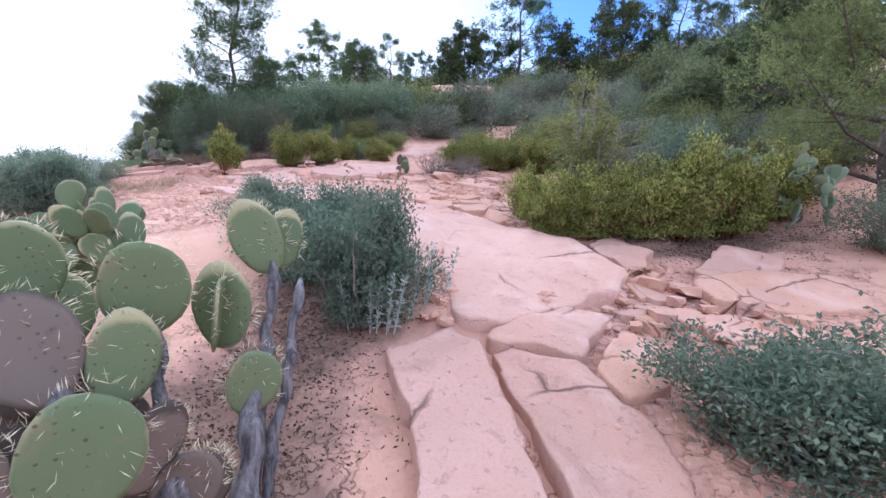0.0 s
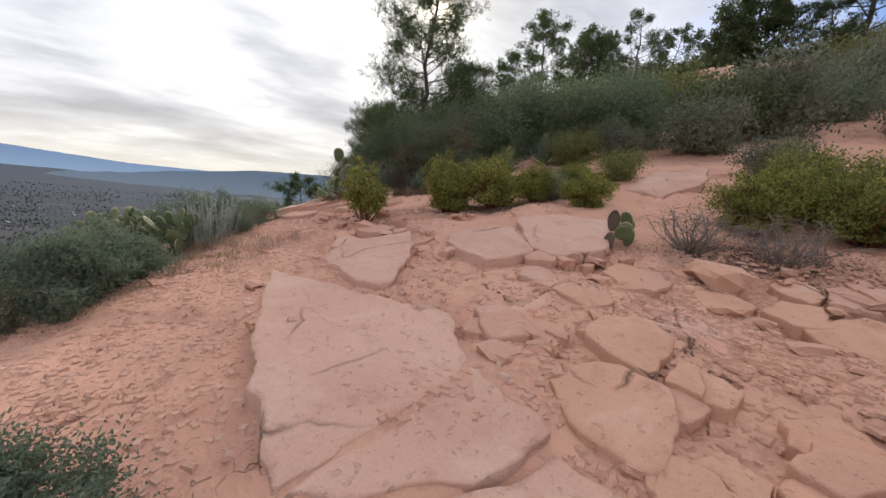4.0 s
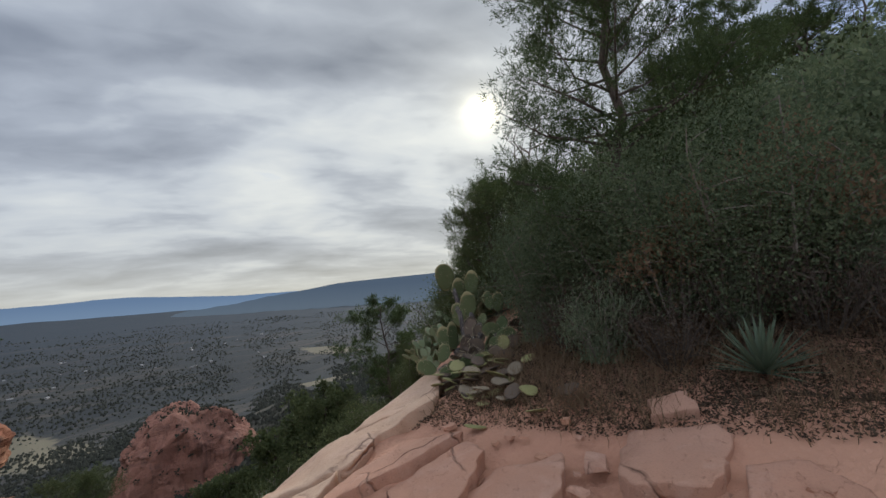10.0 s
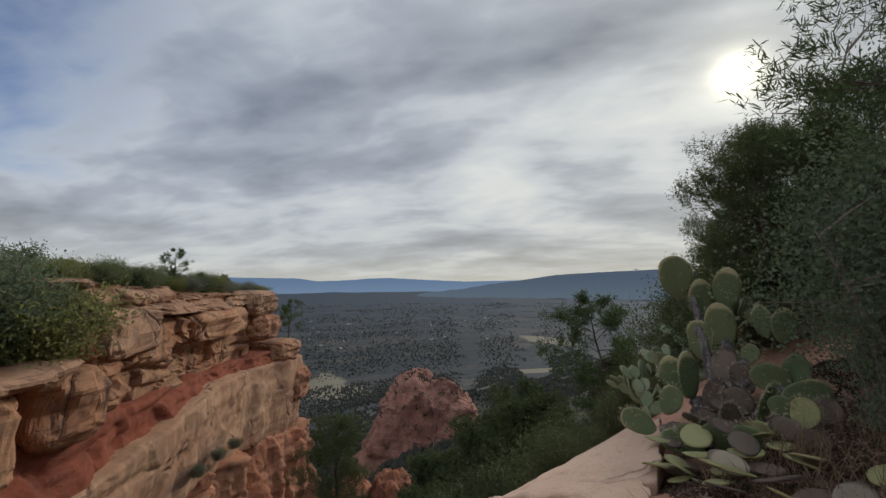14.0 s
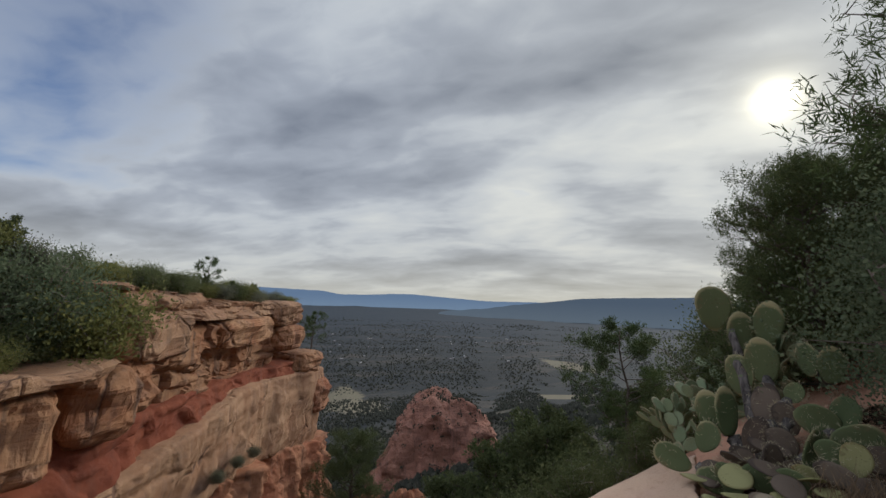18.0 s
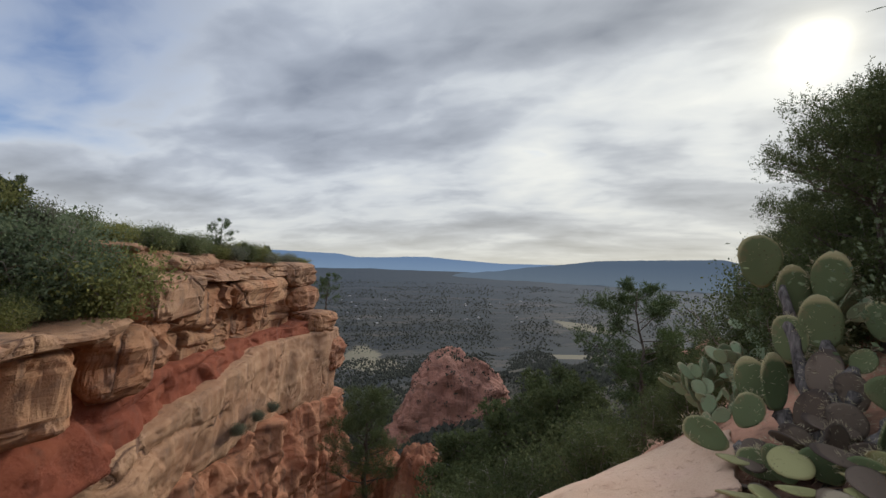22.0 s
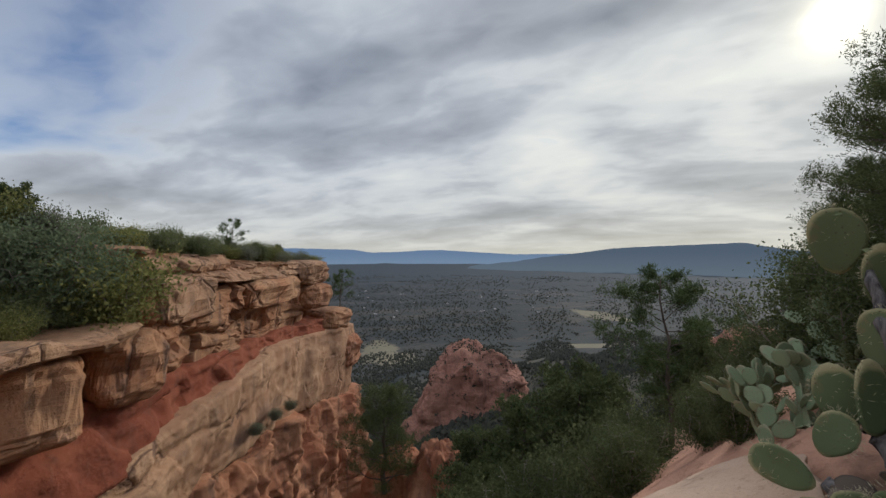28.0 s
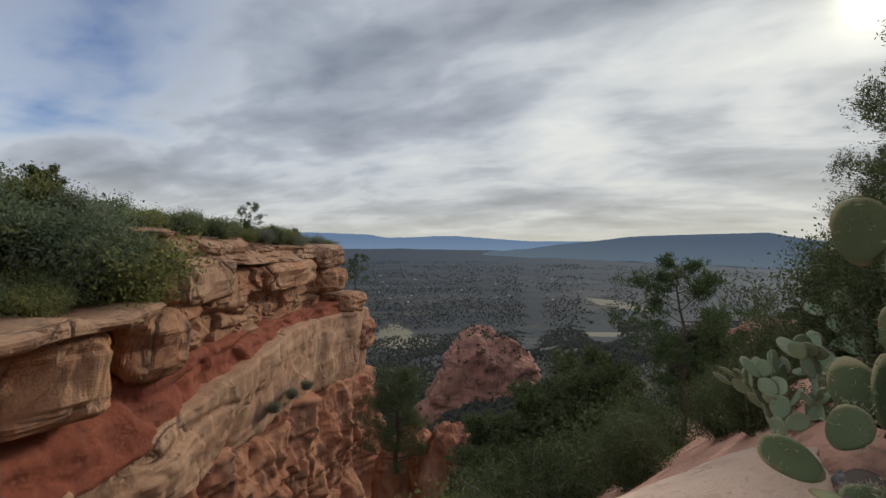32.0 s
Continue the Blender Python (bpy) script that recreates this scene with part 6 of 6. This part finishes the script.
for cx, cy, rx, ry, seed_ in ((3.2, 5.6, 2.2, 0.8, 81), (-0.95, 2.2, 0.6, 1.3, 82), (-4.1, 12.1, 1.3, 0.5, 83), (0.3, 10.5, 1.0, 0.4, 84)):
    rng = np.random.default_rng(seed_)
    count = int(5200 * rx * ry)
    lx, ly = cx + rx * rng.normal(size=count) * 0.55, cy + ry * rng.normal(size=count) * 0.55
    fallen = Shape()
    fallen.leaves(np.c_[lx, ly, height(lx, ly) + bumps(lx, ly) + rng.uniform(0.0, 0.02, count)], np.c_[rng.normal(size=(count, 2)), rng.normal(size=count) * 0.4], 0.026, 0.011, rng)
    tagged(part("leaf_litter", fallen, L_LITTER), "brown dead leaves under the bushes", "leaf litter", kind="stuff")

# the hillside
for i in range(34):
    hx, hy = 3.4 + 6.4 * ((i * 0.618) % 1.0), 9.4 + 7.6 * (i / 34)
    if hx < 1.3 + 0.25 * hy:
        continue
    at(HILL[(i * 3) % 4], hx, hy, random.uniform(0.5, 0.85), random.uniform(0, 360), high=random.uniform(0.5, 0.85))
for hx, hy, k in ((1.9, 12.3, 0), (2.9, 12.1, 1), (4.1, 11.3, 0), (1.0, 12.6, 1), (3.7, 9.3, 1), (4.4, 8.4, 0)):
    at(MANZ[k], hx, hy, random.uniform(0.9, 1.15), random.uniform(0, 360))
for i in range(165):
    hx, hy = random.uniform(-10, 34), random.uniform(12.8, 52)
    if hx < np.interp(hy, RIM_Y, RIM_X) + 4 or (hx < 4.2 and hy < 13.6) or (-2.2 < hx < 0.2 and hy < 15.6) or (hx < -2.2 and hy < 16.5) or (hx < -2.0 and hy < 21.5) or hx > 6 + hy * 0.9:
        continue
    at(HILL[(i * 7) % 4], hx, hy, random.uniform(0.55, 1.35) * (0.9 + hy * 0.012), random.uniform(0, 360), high=random.uniform(0.7, 1.5) * (0.9 + hy * 0.012))
for i in range(24):
    hx, hy = random.uniform(4.6, 15), random.uniform(5.5, 13)
    if hx < 8 and hy < 8:
        continue
    at(HILL[i % 3], hx, hy, random.uniform(0.7, 1.0), random.uniform(0, 360))
for tx, ty, tree, th in ((-7.6, 20.4, PINE3, 3.6), (-8.2, 25.5, PINE2, 5.2), (-6.5, 29.2, JUN[1], 4.2), (-4.4, 29.6, PINE3, 4.6), (-2.8, 30.8, PINE2, 3.8), (-0.3, 35, JUN[1], 4.4), (4.2, 34.6, PINE2, 5.0),
                         (5.4, 35, PINE2, 9.5), (1.0, 35, JUN[1], 6.0), (12.1, 30.9, JUN[1], 6.2), (15.5, 29.3, PINE2, 6.6), (-5.9, 26.6, PINE3, 4.4), (8.5, 33, JUN[1], 5.0), (18, 27, PINE2, 5.5), (20, 22, JUN[1], 5.0), (11, 14, PINE2, 5.2), (13.5, 17, JUN[1], 4.5), (9.2, 11.6, JUN[1], 4.2)):
    nat = {PINE2.name: 5.0, PINE3.name: 4.6, JUN[1].name: 3.6}[tree.name]
    at(tree, tx, ty, th / nat, tx * 77 % 360)
slab([(-1.5, 30.5), (1.0, 31.8), (3.2, 31.2), (2.0, 29.8), (-0.5, 29.6)], 1.5, M_SLICK, "orange rock outcrop near the hilltop", 1.8, 60, rough=0.2)

for hx, hy in ((15, 25.5), (12.5, 25), (11, 18.8), (13.5, 22), (16.5, 23), (9.5, 16), (17.5, 28), (14, 28)):
    at(HILL[int(hx) % 3], hx, hy, 1.35, hx * 37 % 360)

for tx, ty, sz_ in ((-16.4, 23.2, 1.1), (-17.6, 24.6, 1.3), (-18.8, 26.4, 1.4), (-15.2, 23.4, 1.2), (-16.8, 26.0, 1.4), (-20.0, 28.5, 1.5), (-18.0, 29.5, 1.5), (-22, 31, 1.5), (-16.4, 20.0, 0.55), (-14.2, 22.2, 1.0), (-15.0, 25.5, 1.3)):
    at(BRUSH, tx, ty, sz_, tx * 83 % 360)
# below the rim
at(PINE2, -22.6, 23.0, 1.25, 10, "dark pinyon pine below the rim")
for tx, ty, k, sz_ in ((-25.9, 20.5, 1, 1.6), (-25.6, 18.4, 1, 1.5), (-23.8, 20.4, 1, 1.3), (-27.5, 17.0, 1, 1.5), (-24.2, 16.4, 1, 1.1), (-21.9, 18.8, 1, 1.1), (-28, 22, 1, 1.4), (-30, 25, 1, 1.3), (-24.5, 25.5, 1, 1.1), (-20.5, 22.6, 1, 0.7)):
    at(JUN[k], tx, ty, sz_, tx * 67 % 360)
for tx, ty, k, sz_ in ((-17.9, 18.3, 1, 1.0), (-18.2, 15.8, 2, 1.3), (-17.4, 14.6, 1, 1.2), (-16.4, 16.8, 1, 0.9), (-19.6, 17.4, 0, 1.2), (-20.5, 19.4, 0, 1.3), (-15.6, 13.6, 1, 0.7), (-16.0, 12.2, 2, 0.9), (-19.5, 13.4, 1, 1.3), (-21.5, 15.5, 0, 1.4), (-22.5, 13.0, 2, 1.3), (-18.5, 11.0, 0, 1.2), (-16.8, 20.6, 0, 1.0)):
    at(BRUSH if tx > -18.6 else HILL[k], tx, ty, sz_ * (0.85 if tx > -18.6 else 1), tx * 53 % 360, '')
at(BARE[0], -14.3, 11.0, 1.3, 0, high=2.0)
kx, ky = polar(88.6, 31)
at(JUN[0], kx, ky, 1.75, 0, "juniper in the cleft below the cliff", z=-13.6)
# on the cliff
at(PINE3, -58.6, 8.0, 1.1, 200, "small leaning pine on the cliff's end", z=-3.4)
for i in range(84):
    bx = random.uniform(-56, -30)
    back_ = random.uniform(1.5, 6)
    at(HILL[i % 3] if i % 12 else JUN[1], bx, face_line(bx) - back_, random.uniform(0.5, 1.2) * (1.0 if i % 12 else 0.5), random.uniform(0, 360), z=float(np.interp(-bx, (14, 30, 45, 60), (4.6, 4.3, 3.4, 2.9))) - 0.1, high=random.uniform(0.5, 1.1) * (1.0 if i % 12 else 0.45))
for i in range(26):
    bx = -15.0 - 15.0 * (i / 26)
    back_ = float(np.interp(bx, SET_BACK[0], SET_BACK[1]))
    z_ = 0.9 + float(np.interp(back_ - 1.0, (0, 2, 5, 10, 17), (0, 0.25, 1.4, 3.3, 5.2)))
    at(HILL[i % 3] if i % 2 else OAK[0], bx, face_line(bx) - back_ + 0.6, random.uniform(1.3, 1.6) + (0.6 if -30 < bx < -24 else 0), random.uniform(0, 360), z=z_ - 0.15)
    at(HILL[(i + 1) % 3], bx - 0.4, face_line(bx) - back_ - 2.0, random.uniform(1.0, 1.5), random.uniform(0, 360), z=4.5)
for i in range(64):
    bx = -17.5 - 12.3 * ((i * 0.618) % 1.0)
    back_ = 0.7 + 8.5 * (i / 64)
    z_ = 0.9 + float(np.interp(back_, (0, 2, 5, 10, 17), (0, 0.25, 1.4, 3.3, 5.2)))
    at(HILL[i % 3] if i % 4 else OAK[0], bx, face_line(bx) - back_, random.uniform(0.65, 1.0) + 0.03 * back_, random.uniform(0, 360), z=z_ - 0.15)
for bx, h_ in ((-49, 1.0), (-37.5, 0.55), (-30, 0.9), (-27, 1.0), (-24, 1.1)):
    at(PINE3 if bx < -40 else JUN[1], bx, face_line(bx) - 5.5, h_ * 0.8, bx * 31 % 360, z=float(np.interp(-bx, (14, 30, 45, 60), (3.4, 4.3, 3.4, 2.9))))
for bx, bz in ((-43, -9.2), (-46, -9.6), (-40, -9.0)):
    at(HILL[2], bx, face_line(bx) + 0.8, 0.55, bx * 13, z=bz)

# ---- scrub and woods over the ravine and the valley ----
def spread_out(rng, n, r0, r1, a0, a1, patch):
    """Places by bearing and distance on the slopes, clear of the cliff and the rim."""
    a, d = np.radians(rng.uniform(a0, a1, n)), r0 * (r1 / r0) ** rng.uniform(0, 1, n)
    x, y = -9 - d * np.sin(a), 12 + d * np.cos(a)
    keep = (np.interp(y, RIM_Y, RIM_X) - x > 6) & ~((x > -62) & (y < np.interp(-x, (14, 30, 51, 60), (1, 4, 8, 11))))
    thin_ = np.array([noise.fractal(Vector((u / patch, 0.5 * v / patch, 2.2)), 1.0, 2.0, 3) for u, v in zip(x, y)])
    keep &= thin_ > rng.uniform(-0.5, 0.25, n)
    x, y, d = x[keep], y[keep], d[keep]
    return x, y, height(x, y) + bumps(x, y), d


def leafy_scrub(label, n, seed, r0, r1, size, material, leaves, a0=30, a1=128):
    """Loose bushes of small leaves, too many to count."""
    rng = np.random.default_rng(seed)
    x, y, z, d = spread_out(rng, n, r0, r1, a0, a1, 14.0)
    s, m = Shape(), len(x)
    k = size * rng.uniform(0.5, 1.3, m)
    for _ in range(leaves):
        v = unit(rng, m) * (rng.uniform(0.2, 1.0, (m, 1)) ** 0.5) * np.array([0.62, 0.62, 0.45])
        s.leaves(np.c_[x, y, z + k * 0.35] + v * k[:, None], v + unit(rng, m) * 0.7 + np.array([0, 0, 0.3]), size * 0.16, size * 0.10, rng)
    return tagged(part("scrub", s, material), label, "scrub", kind="stuff")


def round_scrub(label, n, seed, r0, r1, size, material, a0=30, a1=110):
    """Far junipers: small ragged domes."""
    rng = np.random.default_rng(seed)
    x, y, z, d = spread_out(rng, n, r0, r1, a0, a1, 0.16 * r1 ** 0.9)
    s, m = Shape(), len(x)
    k = size * rng.uniform(0.4, 1.2, m) * (1 + d / 1500)
    sides, rings = 5, ((0.85, -0.15), (0.95, 0.5))
    pts = []
    for r, h in rings:
        for i in range(sides):
            a = 2 * math.pi * i / sides + r
            pts.append(np.c_[x + k * r * math.cos(a) * rng.uniform(0.6, 1.25, m) * 0.6, y + k * r * math.sin(a) * rng.uniform(0.6, 1.25, m) * 0.6, z + k * (h + rng.normal(size=m) * 0.12)])
    pts.append(np.c_[x, y, z + k * rng.uniform(0.95, 1.3, m)])
    w_ = len(pts)
    faces = [(r * sides + i, r * sides + (i + 1) % sides, (r + 1) * sides + (i + 1) % sides, (r + 1) * sides + i) for r in range(1) for i in range(sides)]
    tris = [(sides + i, sides + (i + 1) % sides, w_ - 1) for i in range(sides)]
    base = (np.arange(m) * w_)[:, None, None]
    s.add(np.stack(pts, 1).reshape(-1, 3), [])
    s.f = (np.array(faces)[None] + base).reshape(-1, 4).tolist() + (np.array(tris)[None] + base).reshape(-1, 3).tolist()
    return tagged(part("scrub", s, material), label, "scrub", kind="stuff")


leafy_scrub("dark scrub and junipers over the ravine slopes", 1500, 91, 26, 130, 1.9, L_FAR, 70)
leafy_scrub("grey-green brush over the ravine slopes", 1300, 92, 26, 120, 1.1, L_OAK, 50)
round_scrub("dark juniper woods over the lower slopes", 16000, 94, 80, 420, 1.2, L_VALLEY)
round_scrub("dark juniper woods on the valley floor", 36000, 93, 300, 2600, 1.6, L_VALLEY)


def scrub_on(ob, n, seed, size):
    """Bushes growing on a rock knob."""
    rng = np.random.default_rng(seed)
    v = np.empty(len(ob.data.vertices) * 3)
    ob.data.vertices.foreach_get("co", v)
    v = v.reshape(-1, 3)[rng.integers(200, len(v) // 3, n)]
    s = Shape()
    k = size * rng.uniform(0.5, 1.3, n)
    for _ in range(8):
        at_ = v + rng.normal(size=(n, 3)) * np.array([0.4, 0.4, 0.3]) * k[:, None] + np.array([0, 0, 0.3]) * k[:, None]
        s.leaves(at_, unit(rng, n), size * 0.7, size * 0.5, rng)
    o = part("scrub", s, L_FAR)
    o.matrix_basis = ob.matrix_basis.copy()
    return tagged(o, "dark bushes scattered on the red knob", "scrub", kind="stuff")


for k_, ob in enumerate([o for o in scene.objects if o.name.startswith("red_knob")]):
    scrub_on(ob, 190, 61 + k_, 0.85)


# ---- houses in the valley ----
def house(size):
    root = thing("house", "tiny pale house on the valley floor", "house", "valley houses")
    wall, roof = Shape(), Shape()
    a, b, h = size, size * 0.6, size * 0.35
    wall.add([(-a, -b, -2), (a, -b, -2), (a, b, -2), (-a, b, -2), (-a, -b, h), (a, -b, h), (a, b, h), (-a, b, h)], [(0, 1, 5, 4), (1, 2, 6, 5), (2, 3, 7, 6), (3, 0, 4, 7), (0, 3, 2, 1), (4, 5, 6, 7)])
    a, b = a * 1.06, b * 1.1
    roof.add([(-a, -b, h), (a, -b, h), (a, b, h), (-a, b, h), (-a, 0, h * 1.7), (a, 0, h * 1.7)], [(0, 1, 5, 4), (2, 3, 4, 5), (0, 4, 3), (1, 2, 5), (0, 3, 2, 1)])
    part("wall", wall, M_HOUSE, root)
    part("roof", roof, M_ROOF, root)
    return root


M_HOUSE = material("pale_render_wall", lambda n: shade(n, n.mix(n.noise(place_of(n), 0.5), c3(0.26, 0.24, 0.22), c3(0.38, 0.36, 0.34)), 0.8))
M_ROOF = material("light_metal_roof", lambda n: shade(n, n.mix(n.noise(place_of(n), 0.3), c3(0.2, 0.19, 0.18), c3(0.42, 0.42, 0.41)), 0.5))
HOUSE = house(9.0)
for i in range(34):
    hx, hy = polar(random.choice((random.uniform(84, 92), random.uniform(62, 80))), random.uniform(900, 1700))
    put(HOUSE, scaled(hx, hy, ground_z(hx, hy) + 1.5, random.uniform(0, 180), random.choice((0.25, 0.3, 0.4, 0.55))))
